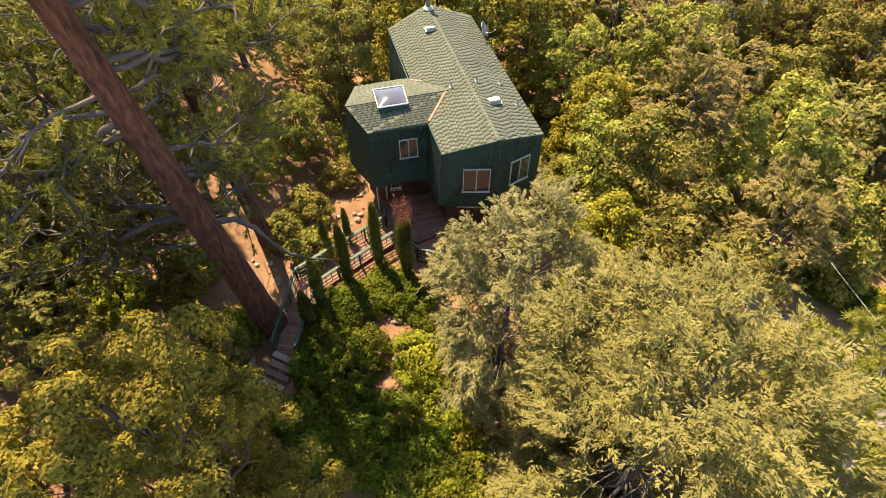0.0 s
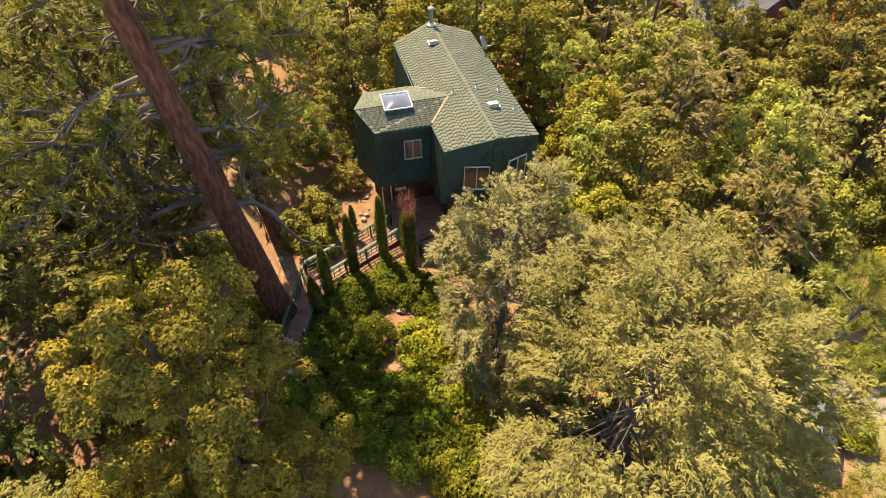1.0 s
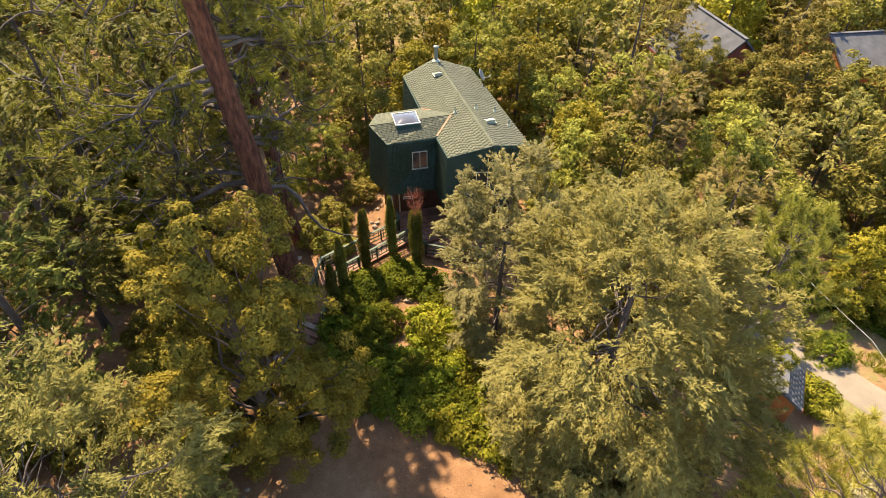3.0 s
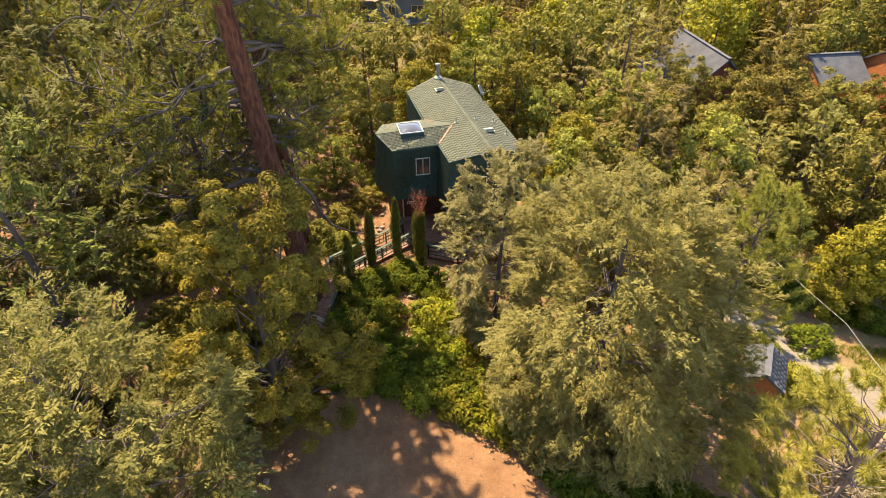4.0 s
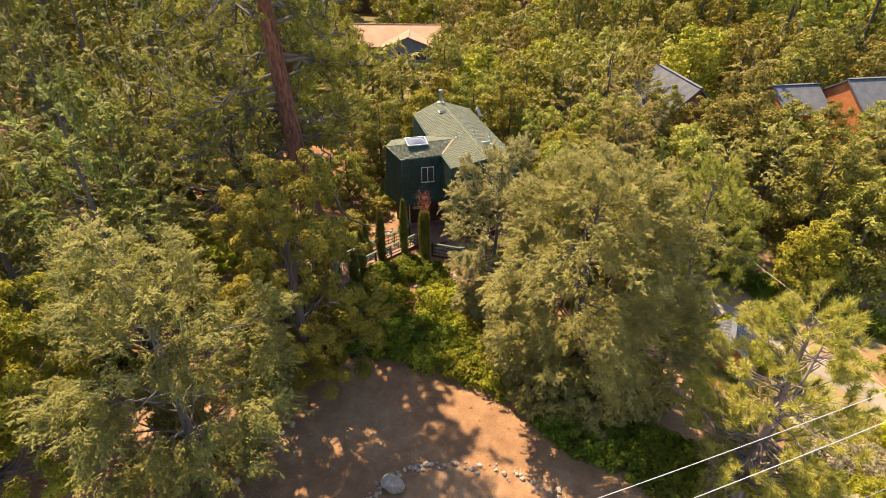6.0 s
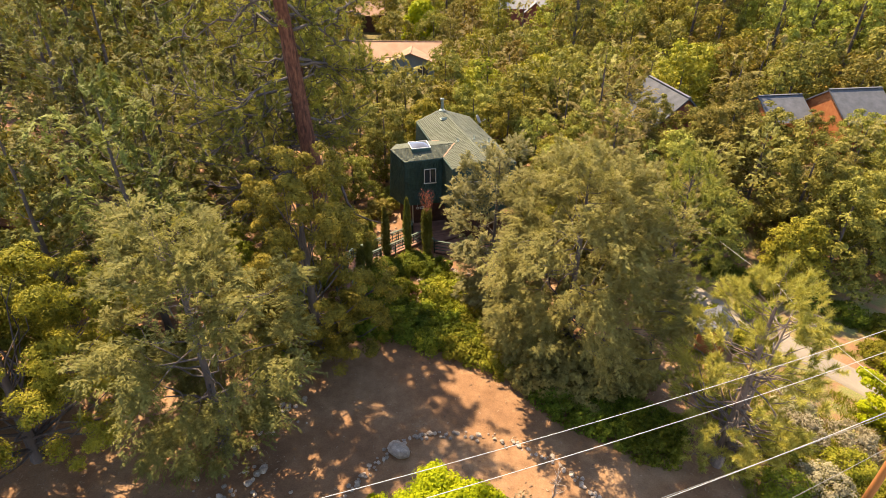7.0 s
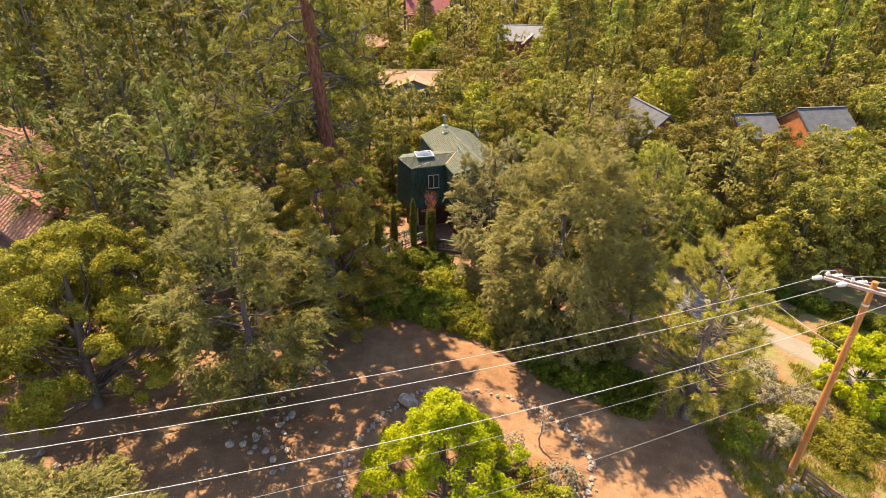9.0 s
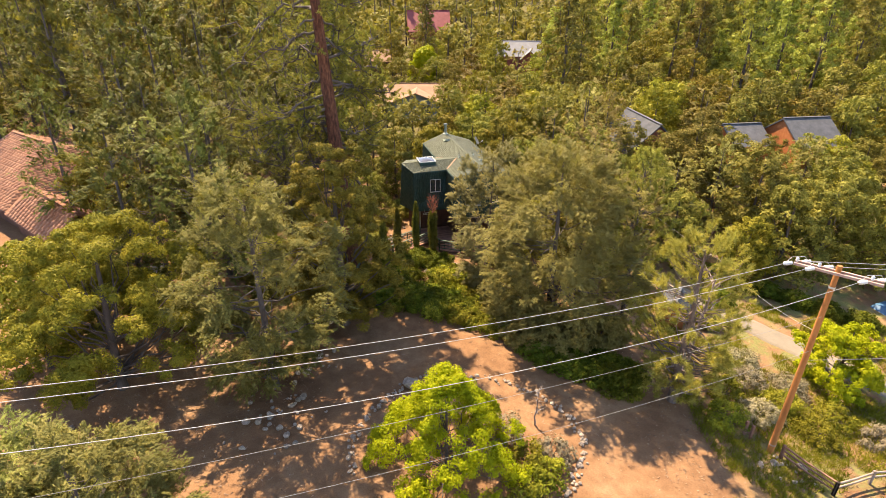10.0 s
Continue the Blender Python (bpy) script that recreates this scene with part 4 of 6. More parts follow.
# ridge caps, flashing
for a, b in ((main_top[1], main_top[4]), (BA, BR)):
    d = b - a
    n = int(d.length / 0.28)
    vs = []
    for i in range(n):
        p, q = a + d * (i / n), a + d * ((i + 1.08) / n)
        part("ridge_cap", beam_bm(p + Vector((0, 0, 0.058)), q + Vector((0, 0, 0.064)), 0.2, 0.014, 0.004), ROOF_GREEN, house)
part("flashing", beam_bm(JF + Vector((0.02, 0.1, 0.09)), BR + Vector((-0.1, 0, 0.06)), 0.12, 0.015, 0.0), RUST, house, "rust-stained valley flashing")
part("flashing", beam_bm(JB + Vector((0.1, -0.15, 0.09)), JB + (BR - JB) * 0.35 + Vector((0, 0, 0.09)), 0.12, 0.015, 0.0), RUST, house, "rust-stained valley flashing")
# eave trim
for a, b in ((main_top[0], main_top[1]), (main_top[1], main_top[2]), (main_top[2], main_top[3]), (main_top[0], JF), (BF, JF), (BF, BA), (BA, BB), (main_top[5], JB), (main_top[3], main_top[4]), (main_top[4], main_top[5])):
    part("eave_trim", beam_bm(a - Vector((0, 0, 0.03)), b - Vector((0, 0, 0.03)), 0.06, 0.14), WALL_GREEN, house)


def window_on(p0, p1, z0, z1, parent, name="window", split=0.5, proud=0.05, top_back=0.0):
    """A slider window on the wall from p0 to p1 (plan points of its lower corners)."""
    p0, p1 = Vector((p0[0], p0[1], 0)), Vector((p1[0], p1[1], 0))
    d = p1 - p0
    w, h = d.length, z1 - z0
    x = d.normalized()
    n = Vector((x.y, -x.x, 0))
    m = Matrix((x, -n, Vector((0, 0, 1)))).transposed().to_4x4()
    m.translation = p0 + n * proud + Vector((0, 0, z0))
    win = root(name, None)
    win.parent = parent
    win.matrix_basis = m
    f = 0.05
    for nm, (ax, az, bx, bz) in (("jamb", (f / 2, 0, f / 2, h)), ("jamb", (w - f / 2, 0, w - f / 2, h)), ("mullion", (w * split, f, w * split, h - f))):
        bm = box_bm(f if nm == "jamb" else f * 1.1, 0.09, bz - az, 0.008)
        part(nm, bm, CREAM, win, m=pose(ax, 0, (az + bz) / 2))
    part("head", box_bm(w - 2 * f, 0.088, f, 0.008), CREAM, win, m=pose(w / 2, 0, h - f / 2))
    part("sill", box_bm(w + 0.06, 0.12, f, 0.01), CREAM, win, m=pose(w / 2, -0.03, -f / 2 + 0.002))
    part("pane", box_bm(w * split - f, 0.02, h - 2 * f, 0), PANE, win, m=pose(w * split / 2 + 0.01, 0.015, h / 2))
    part("pane", box_bm(w * (1 - split) - f, 0.02, h - 2 * f, 0), PANE, win, m=pose(w * (1 + split) / 2 - 0.01, 0.0, h / 2))
    return win


def on_wall(i, s, z):
    cs = wall_faces[i]
    f = (z - cs[0].z) / (cs[3].z - cs[0].z)
    a, b = cs[0].lerp(cs[3], f), cs[1].lerp(cs[2], f)
    return a.lerp(b, s)


for i, s0, s1, z0, z1 in ((0, 0.385, 0.86, 2.62, 4.12), (1, 0.25, 0.71, 2.7, 4.2), (3, 0.44, 0.72, 3.1, 4.28)):
    a, b = on_wall(i, s0, (z0 + z1) / 2), on_wall(i, s1, (z0 + z1) / 2)
    window_on(a, b, z0, z1, house, proud=0.06)

# lower storey
low_pts = [hp(0.5, 1.0), hp(W / 2, 0.35), hp(W - 0.5, 1.0), hp(W - 0.5, LEN - 0.4), hp(0.5, LEN - 0.4)]
part("lower_wall", prism_bm([(p.x, p.y) for p in low_pts], -3.2, SKIRT + 0.01), BROWN_WALL, house, "dark brown lower wall")
low_bay = [(-3.35, 22.6), (-4.35, 23.6), (-4.3, 24.8), (-1.2, 25.3), (-0.6, 23.2)]
part("lower_bay_wall", prism_bm(low_bay, -3.2, SKIRT + 0.01), BROWN_WALL, house, "dark brown lower wall")
rng_h = np.random.default_rng(3)
for a, b in ((low_pts[0], low_pts[1]), (low_pts[1], low_pts[2])):
    d = (b - a)
    n = int(d.length / 0.2)
    for i in range(n):
        p, q = a + d * (i + 0.04) / n, a + d * (i + 0.96) / n
        nn = Vector((d.y, -d.x, 0)).normalized() * 0.012
        part("siding_board", beam_bm((p + nn) + Vector((0, 0, 0.19)), (q + nn) + Vector((0, 0, 0.19)), 0.03, 2.4, 0.0), BROWN_WALL, house)
a, b = low_pts[0].lerp(low_pts[1], 0.28), low_pts[0].lerp(low_pts[1], 0.92)
window_on(a, b, 0.45, 0.98, house, proud=0.06)
part("corner_post", beam_bm((-3.45, 21.55, FLOOR), (-3.45, 21.55, SKIRT), 0.14, 0.14), BROWN_WALL, house)
part("downpipe", beam_bm((-3.62, 21.62, FLOOR + 0.1), (-3.62, 21.62, 0.95), 0.06, 0.06), WHITE, house, "white downpipe")
# entrance door and number plaque under the bay
door = root("door")
door.parent = house
dm = Matrix.Translation((-2.75, 22.66, FLOOR)) @ pose(0, 0, 0, 0, 0, 12)
door.matrix_basis = dm
part("door_leaf", box_bm(0.9, 0.05, 2.03, 0.006, True), BROWN_WALL, door, m=pose(0, -0.03, 0.0))
for dx, dz in ((-0.2, 1.5), (0.2, 1.5), (-0.2, 0.55), (0.2, 0.55)):
    part("door_panel", box_bm(0.28, 0.02, 0.75, 0.008), BROWN_WALL, door, m=pose(dx, -0.06, dz))
for dx in (-0.5, 0.5):
    part("door_frame", box_bm(0.09, 0.1, 2.1, 0.006, True), CREAM if dx < 0 else BROWN_WALL, door, m=pose(dx, -0.03, 0))
part("door_handle", box_bm(0.05, 0.07, 0.14, 0.01), STEEL, door, "steel door handle", m=pose(0.36, -0.09, 1.0))
plaque = root("plaque", pose(-2.55, 21.37, 1.02, 0, 0, 12))
plaque.parent = house
part("board", box_bm(0.62, 0.03, 0.2, 0.006), CREAM, plaque, "pale sign board")
for k in range(4):
    part("bar", box_bm(0.09, 0.01, 0.12, 0.0), BROWN_WALL, plaque, m=pose(-0.21 + 0.14 * k, -0.021, 0))
for k in (-0.22, 0.22):
    part("hanger", box_bm(0.012, 0.012, 0.32, 0.0, True), STEEL, plaque, m=pose(k, 0, 0.09))

# roof fittings
sk = root("skylight", None, "", "")
sk.parent = house
sx = (Vector((-1.93, 23.5, 0)) - Vector((-3.35, 23.15, 0)))
skm = Matrix.Translation((-2.62, 23.32, 5.36)) @ pose(0, 0, 0, 0, 0, math.degrees(math.atan2(sx.y, sx.x)))
sk.matrix_basis = skm
part("curb", box_bm(1.45, 1.5, 0.3, 0.01, True), WALL_GREEN, sk, "dark green curb", m=pose(0, 0, -0.1))
for dx, dy, wx, wy in ((0, 0.74, 1.54, 0.05), (0, -0.74, 1.54, 0.05), (0.745, 0, 0.05, 1.42), (-0.745, 0, 0.05, 1.42)):
    part("frame_bar", box_bm(wx, wy, 0.07, 0.01, True), WHITE, sk, "white metal frame", m=pose(dx, dy, 0.2))
bm = bmesh.new()
bmesh.ops.create_grid(bm, x_segments=14, y_segments=14, size=0.69)
for v in bm.verts:
    v.co.z = 0.24 + 0.17 * (1 - (v.co.x / 0.69) ** 2) ** 0.8 * (1 - (v.co.y / 0.69) ** 2) ** 0.8
part("dome", bm, DOME, sk, "clear acrylic dome", smooth=True)


def roof_z(v):
    return EAVE + (RIDGE - EAVE) * (1 - abs(v - W / 2) / (W / 2)) + 0.05


def at_roof(x, y):
    d = Vector((x, y, 0)) - O
    return Vector((x, y, roof_z(d.dot(V))))


def roof_vent(x, y, s):
    p = at_roof(x, y)
    e = root("roof_vent", Matrix.Translation(p) @ pose(0, 0, 0, 0, 0, 16))
    e.parent = house
    part("flange", box_bm(s * 1.3, s * 1.1, 0.02, 0.0, True), VENT, e, m=pose(0, 0, 0.03))
    bm = bmesh.new()
    pts = [(-s / 2, -s / 2, 0), (s / 2, -s / 2, 0), (s / 2, s / 2, 0), (-s / 2, s / 2, 0), (-s / 2, -s / 2, s * 0.42), (s / 2, -s / 2, s * 0.42), (s / 2, s / 3, s * 0.12), (-s / 2, s / 3, s * 0.12)]
    vv = [bm.verts.new(q) for q in pts]
    for q in ((4, 5, 6, 7), (0, 1, 5, 4), (1, 2, 6, 5), (2, 3, 7, 6), (3, 0, 4, 7)):
        bm.faces.new([vv[k] for k in q])
    bmesh.ops.bevel(bm, geom=bm.edges[:], offset=0.015, segments=1, affect="EDGES")
    part("hood", bm, VENT, e, "pale metal hood", m=pose(0, 0, 0.04))
    return e


roof_vent(-0.72, 29.2, 0.5)
roof_vent(2.5, 22.9, 0.55)
for x, y in ((1.72, 24.4), (2.95, 24.7), (3.7, 23.05), (0.42, 24.05)):
    p = at_roof(x, y)
    e = root("vent_pipe", Matrix.Translation(p))
    e.parent = house
    tube_ob("pipe", [(0, 0, -0.02), (0, 0, 0.2), (0, 0, 0.3)], [0.05, 0.05, 0.05], VENT, e, "pale plastic pipe", 10)
    tube_ob("boot", [(0, 0, 0.0), (0, 0, 0.06), (0, 0, 0.1)], [0.13, 0.1, 0.055], VENT, e, "", 10)
fl = root("flue", Matrix.Translation(at_roof(-0.85, 31.2)))
fl.parent = house
tube_ob("pipe", [(0, 0, -0.05), (0, 0, 0.5), (0, 0, 0.95)], [0.13, 0.13, 0.13], FLUE, fl, "grey-green metal flue pipe", 14)
tube_ob("storm_collar", [(0, 0, 0.02), (0, 0, 0.1), (0, 0, 0.16)], [0.3, 0.24, 0.14], VENT, fl, "", 14)
tube_ob("rain_cap", [(0, 0, 0.93), (0, 0, 0.96), (0, 0, 1.08), (0, 0, 1.12)], [0.14, 0.2, 0.2, 0.02], FLUE, fl, "", 14)

dish = root("satellite_dish", Matrix.Translation(hp(W - 0.05, 8.6, EAVE)), "grey satellite dish on the roof edge", "dish")
tube_ob("mast", [(0, 0, 0), (0, 0, 0.35), (-0.05, -0.05, 0.6)], [0.025] * 3, STEEL, dish)
bm = bmesh.new()
bmesh.ops.create_circle(bm, cap_ends=True, cap_tris=True, segments=20, radius=0.42)
bmesh.ops.subdivide_edges(bm, edges=bm.edges[:], cuts=2, use_grid_fill=True)
for v in bm.verts:
    v.co.z = 0.5 * (v.co.x ** 2 + v.co.y ** 2)
bmesh.ops.solidify(bm, geom=bm.faces[:], thickness=0.02)
part("reflector", bm, STEEL, dish, "grey pressed-metal reflector", m=pose(-0.05, -0.08, 0.62, 62, 0, 78), smooth=True)
tube_ob("feed_arm", [(0.0, -0.05, 0.4), (0.42, -0.14, 0.5), (0.56, -0.16, 0.62)], [0.014] * 3, STEEL, dish)
part("feed_horn", box_bm(0.07, 0.1, 0.07, 0.015), STEEL, dish, m=pose(0.58, -0.17, 0.65, 30, 0, 70))

# ---- deck and walkway ----
deck = root("deck", None, "worn red-brown wooden deck before the house", "deck")


def board_field(outline, z, direction, width, parent, thick=0.035, gap=0.012):
    """Deck boards of one width across a plan outline."""
    d = Vector((*direction, 0)).normalized()
    s = Vector((-d.y, d.x, 0))
    pl = [((Vector((*p, 0))).dot(d), (Vector((*p, 0))).dot(s)) for p in outline]
    lo, hi = min(p[1] for p in pl), max(p[1] for p in pl)
    y = lo
    while y + width <= hi + 0.01:
        ym, xs = y + width / 2, []
        for i in range(len(pl)):
            (x1, y1), (x2, y2) = pl[i], pl[i - 1]
            if (y1 > ym) != (y2 > ym):
                xs.append(x1 + (x2 - x1) * (ym - y1) / (y2 - y1))
        if len(xs) >= 2 and max(xs) - min(xs) > 0.1:
            a, b = d * min(xs) + s * ym, d * max(xs) + s * ym
            part("board", beam_bm((a.x, a.y, z - thick / 2), (b.x, b.y, z - thick / 2), width - gap, thick, 0.004), DECK, parent)
        y += width


upper = [(-3.1, 20.3), (-1.35, 19.3), (0.9, 20.6), (-0.2, 23.2), (-3.3, 22.5)]
lower = [(-1.4, 18.25), (0.5, 17.7), (4.6, 18.5), (5.6, 20.9), (2.7, 20.3), (0.75, 20.55), (-1.35, 19.25)]
board_field(upper, FLOOR, (0.96, 0.28), 0.145, deck)
board_field(lower, FLOOR - 0.16, (0.96, 0.25), 0.145, deck)
for a, b in ((upper[0], upper[1]), (upper[1], upper[2])):
    part("fascia", beam_bm((*a, FLOOR - 0.12), (*b, FLOOR - 0.12), 0.04, 0.17), BROWN_WALL, deck)
for a, b in ((lower[6], lower[0]), (lower[0], lower[1]), (lower[1], lower[2]), (lower[2], lower[3])):
    part("fascia", beam_bm((*a, FLOOR - 0.3), (*b, FLOOR - 0.3), 0.04, 0.24), BROWN_WALL, deck)
for x, y in ((-1.3, 18.4), (0.5, 17.9), (2.5, 18.3), (4.5, 18.7), (-1.3, 19.4), (-2.9, 20.4)):
    part("post", beam_bm((x, y, gz(x, y) - 0.2), (x, y, FLOOR - 0.2), 0.12, 0.12), BROWN_WALL, deck)


def railing(a, b, za, zb, label, height=0.92):
    """A dark green rail: posts, top rail, two lower rails and short struts between them, as a grid."""
    a3, b3 = Vector((*a, za)), Vector((*b, zb))
    d = b3 - a3
    n = max(1, round(d.length / 1.45))
    e = root("railing", None, label, "railing", "walkway railings")
    for i in range(n + 1):
        p = a3 + d * i / n
        part("post", beam_bm(p - Vector((0, 0, 0.25)), p + Vector((0, 0, height)), 0.09, 0.09), RAIL_GREEN, e)
    up = Vector((0, 0, 1))
    part("top_rail", beam_bm(a3 + up * (height + 0.02), b3 + up * (height + 0.02), 0.15, 0.045), RAIL_GREEN, e)
    for hh in (0.18, 0.46, 0.74):
        part("cross_rail", beam_bm(a3 + up * hh, b3 + up * hh, 0.045, 0.07), RAIL_GREEN, e)
    m = max(2, round(d.length / 0.36))
    for i in range(m):
        p = a3 + d * (i + 0.5) / m
        part("baluster", beam_bm(p + up * 0.2, p + up * height, 0.04, 0.04, 0.0), RAIL_GREEN, e)
    return e


wk = root("walkway", None, "red-brown plank walkway from the steps to the deck", "walkway")
OUT = [(-3.15, 20.45), (-7.55, 16.85), (-8.0, 12.75)]
INN = [(-2.35, 19.55), (-6.35, 16.1), (-6.85, 12.6)]
ZW = [FLOOR, FLOOR - 0.06, FLOOR - 0.2]
for s in range(2):
    a0, a1, b0, b1 = Vector(OUT[s]), Vector(OUT[s + 1]), Vector(INN[s]), Vector(INN[s + 1])
    n = int((a1 - a0).length / 0.15)
    for i in range(n):
        f = (i + 0.5) / n
        z = ZW[s] + (ZW[s + 1] - ZW[s]) * f
        p, q = a0.lerp(a1, f), b0.lerp(b1, f)
        part("plank", beam_bm((p.x, p.y, z - 0.02), (q.x, q.y, z - 0.02), 0.136, 0.036, 0.004), DECK, wk)
    for a, b in ((a0, a1), (b0, b1)):
        part("joist", beam_bm((a.x, a.y, ZW[s] - 0.14), (b.x, b.y, ZW[s + 1] - 0.14), 0.06, 0.2), BROWN_WALL, wk)
        for f in (0.1, 0.5, 0.9):
            p = a.lerp(b, f)
            part("post", beam_bm((p.x, p.y, gz(p.x, p.y) - 0.3), (p.x, p.y, ZW[s] - 0.2), 0.1, 0.1), BROWN_WALL, wk)
    railing(OUT[s], OUT[s + 1], ZW[s], ZW[s + 1], "dark green grid railing along the walkway")
    railing(INN[s], INN[s + 1], ZW[s], ZW[s + 1], "dark green grid railing along the walkway")
railing((-1.35, 18.3), (0.55, 17.72), FLOOR - 0.16, FLOOR - 0.16, "dark green grid railing at the deck edge")
railing((0.55, 17.72), (4.6, 18.5), FLOOR - 0.16, FLOOR - 0.16, "dark green grid railing at the deck edge")
railing((-2.35, 19.55), (-1.35, 18.3), FLOOR - 0.05, FLOOR - 0.1, "dark green grid railing at the deck edge")
railing((-3.15, 20.45), (-3.35, 21.4), FLOOR, FLOOR, "dark green grid railing at the deck edge")

# ---- stones and steps ----
def stone_mesh(seed, sides=2):
    rng = np.random.default_rng(seed)
    bm = bmesh.new()
    bmesh.ops.create_icosphere(bm, subdivisions=sides, radius=1)
    off = Vector(rng.uniform(-20, 20, 3))
    for v in bm.verts:
        n = noise.noise(v.co * 0.9 + off) * 0.45 + noise.noise(v.co * 2.2 + off) * 0.18
        v.co *= 1 + n
        v.co.z *= 0.7
    me = bpy.data.meshes.new("stone")
    bm.to_mesh(me)
    bm.free()
    me.materials.append(STONE)
    return me


STONES = [stone_mesh(s, 2) for s in range(90, 96)]
rng_s = np.random.default_rng(8)


def lay_stone(x, y, r, name="stone", parent=None, label="", category="", group="", sink=0.25, z=None):
    ob = new(name, STONES[int(rng_s.integers(0, 6))])
    q = r * rng_s.uniform(0.8, 1.2, 3)
    zz = (gz(x, y) if z is None else z) + r * (0.7 - sink)
    ob.matrix_basis = pose(x, y, zz, rng_s.uniform(-15, 15), rng_s.uniform(-15, 15), rng_s.uniform(0, 360)) @ Matrix.Diagonal((*q, 1))
    if parent:
        ob.parent = parent
    return tagged(ob, label, category, group)


steps = root("garden_steps", None, "worn stone and timber steps down from the walkway", "steps")
for i in range(9):
    f = i / 8
    x, y = -7.45 - 1.3 * f ** 1.2, 12.35 - 3.4 * f
    z = gz(x, y) + 0.06 + 0.25 * (1 - f) ** 2 * 0.3
    d = Vector((-0.42, -0.9, 0)).normalized()
    s = Vector((d.y, -d.x, 0)) * 0.65
    part("tread", beam_bm((x - s.x, y - s.y, z), (x + s.x, y + s.y, z), 0.3, 0.14, 0.02), DECK if i % 3 else STONE, steps)

lay_stone(-2.7, -1.45, 0.44, "boulder", None, "big pale granite boulder inside the stone ring", "boulder", sink=0.15)
ring = root("stone_ring", None, "ring of loose pale stones round the planted island", "stone border")
for i in range(190):
    a = math.radians(205 - 250 * i / 189)
    rx, ry = 5.2 + 0.5 * math.sin(a * 2), 5.4
    x, y = -0.2 + rx * math.cos(a) * (1.25 if math.cos(a) > 0 else 1) + rng_s.normal(0, 0.14), -5.6 + ry * math.sin(a) + rng_s.normal(0, 0.14)
    lay_stone(x, y, float(rng_s.uniform(0.045, 0.13)), "stone", ring)
for cx, cy, n, sx, sy, words in ((-9.6, -3.4, 46, 0.9, 1.6, "heap of pale stones under the pine"), (-8.5, 1.6, 26, 0.8, 1.2, "scatter of stones beside the drive"), (-0.6, 15.2, 26, 1.0, 0.7, "pale rocks under the deck"),
                                 (-9.4, 15.9, 24, 0.6, 1.6, "rocks along the walkway"), (-6.5, 21, 30, 1.4, 1.0, "pale rocks on the dirt by the house"), (-20.4, 10.3, 34, 1.4, 0.9, "loose stones by the timber stairs"),
                                 (-19.8, -6.6, 16, 1.2, 0.7, "dark rocks below the oak"), (-0.5, 10.5, 16, 0.8, 0.8, "stones among the shrubs"), (17.2, -5.6, 18, 0.8, 0.5, "pale stones at the foot of the pole"),
                                 (-9.6, 11.5, 18, 0.6, 1.3, "rocks beside the steps"), (4.6, 8.4, 14, 0.9, 0.6, "pale stones below the evergreen")):
    e = root("rock_pile", None, words, "rocks", "rock piles")
    for k in range(n):
        x, y = cx + rng_s.normal(0, sx), cy + rng_s.normal(0, sy)
        lay_stone(x, y, float(rng_s.uniform(0.05, 0.26) ** 1.3 + 0.035), "rock", e)


# ---- cypresses and shrubs ----
def cypress(x, y, h, r, seed, tip=None, z=None):
    rng = np.random.default_rng(seed)
    e = root("cypress", pose(x, y, gz(x, y) - 0.05), "slim dark green columnar cypress beside the walkway" if tip is None else "slim cypress with a dead reddish top", "tree", "cypress row")
    k = np.linspace(0, 1, 6)
    tube_ob("trunk", np.stack([0 * k, 0 * k, -0.2 + h * 0.9 * k], 1), 0.05 * (1 - 0.8 * k), BARK, e)
    n = int(2300 * h * r)
    t = rng.uniform(0, 1, n) ** 0.9
    a = rng.uniform(0, 2 * np.pi, n)
    prof = 0.78 * r * np.sin(np.pi * np.clip(0.10 + 0.88 * t, 0, 1)) ** 0.55 * (0.85 + 0.15 * np.sin(a * 3 + t * 9))
    q = prof * rng.uniform(0.45, 1.15, n)
    c = np.stack([q * np.cos(a), q * np.sin(a), 0.1 + t * (h - 0.1)], 1)
    d = unit(np.stack([np.cos(a) * 0.25, np.sin(a) * 0.25, np.ones(n)], 1) + rng.normal(0, 0.38, (n, 3)))
    nn = unit(np.stack([np.cos(a), np.sin(a), 0.3 + 0 * a], 1) + rng.normal(0, 0.4, (n, 3)))
    keep = t < 0.74 if tip else t < 2
    v, f = leaf_arrays(c[keep], d[keep], nn[keep], 0.22 * rng.uniform(0.6, 1.4, keep.sum()), 0.06 * np.ones(keep.sum()))
    link_mesh("crown", quads_mesh("crown", v, f), CYPRESS, e)
    if tip:
        m = 420
        t2 = rng.uniform(0.66, 1.0, m)
        a2 = rng.uniform(0, 2 * np.pi, m)
        q2 = r * rng.uniform(0.2, 1.25, m) * (0.5 + 1.2 * (t2 - 0.66))
        c2 = np.stack([q2 * np.cos(a2), q2 * np.sin(a2), t2 * h], 1)
        d2 = unit(np.stack([np.cos(a2) * 0.6, np.sin(a2) * 0.6, np.ones(m)], 1) + rng.normal(0, 0.25, (m, 3)))
        v, f = leaf_arrays(c2, d2, unit(rng.normal(0, 1, (m, 3))), 0.3 * rng.uniform(0.5, 1.2, m), 0.03 * np.ones(m))
        tagged(link_mesh("dead_top", quads_mesh("dead_top", v, f), DEAD_RED, e, "dry reddish dead twigs"), kind="stuff")
    return e


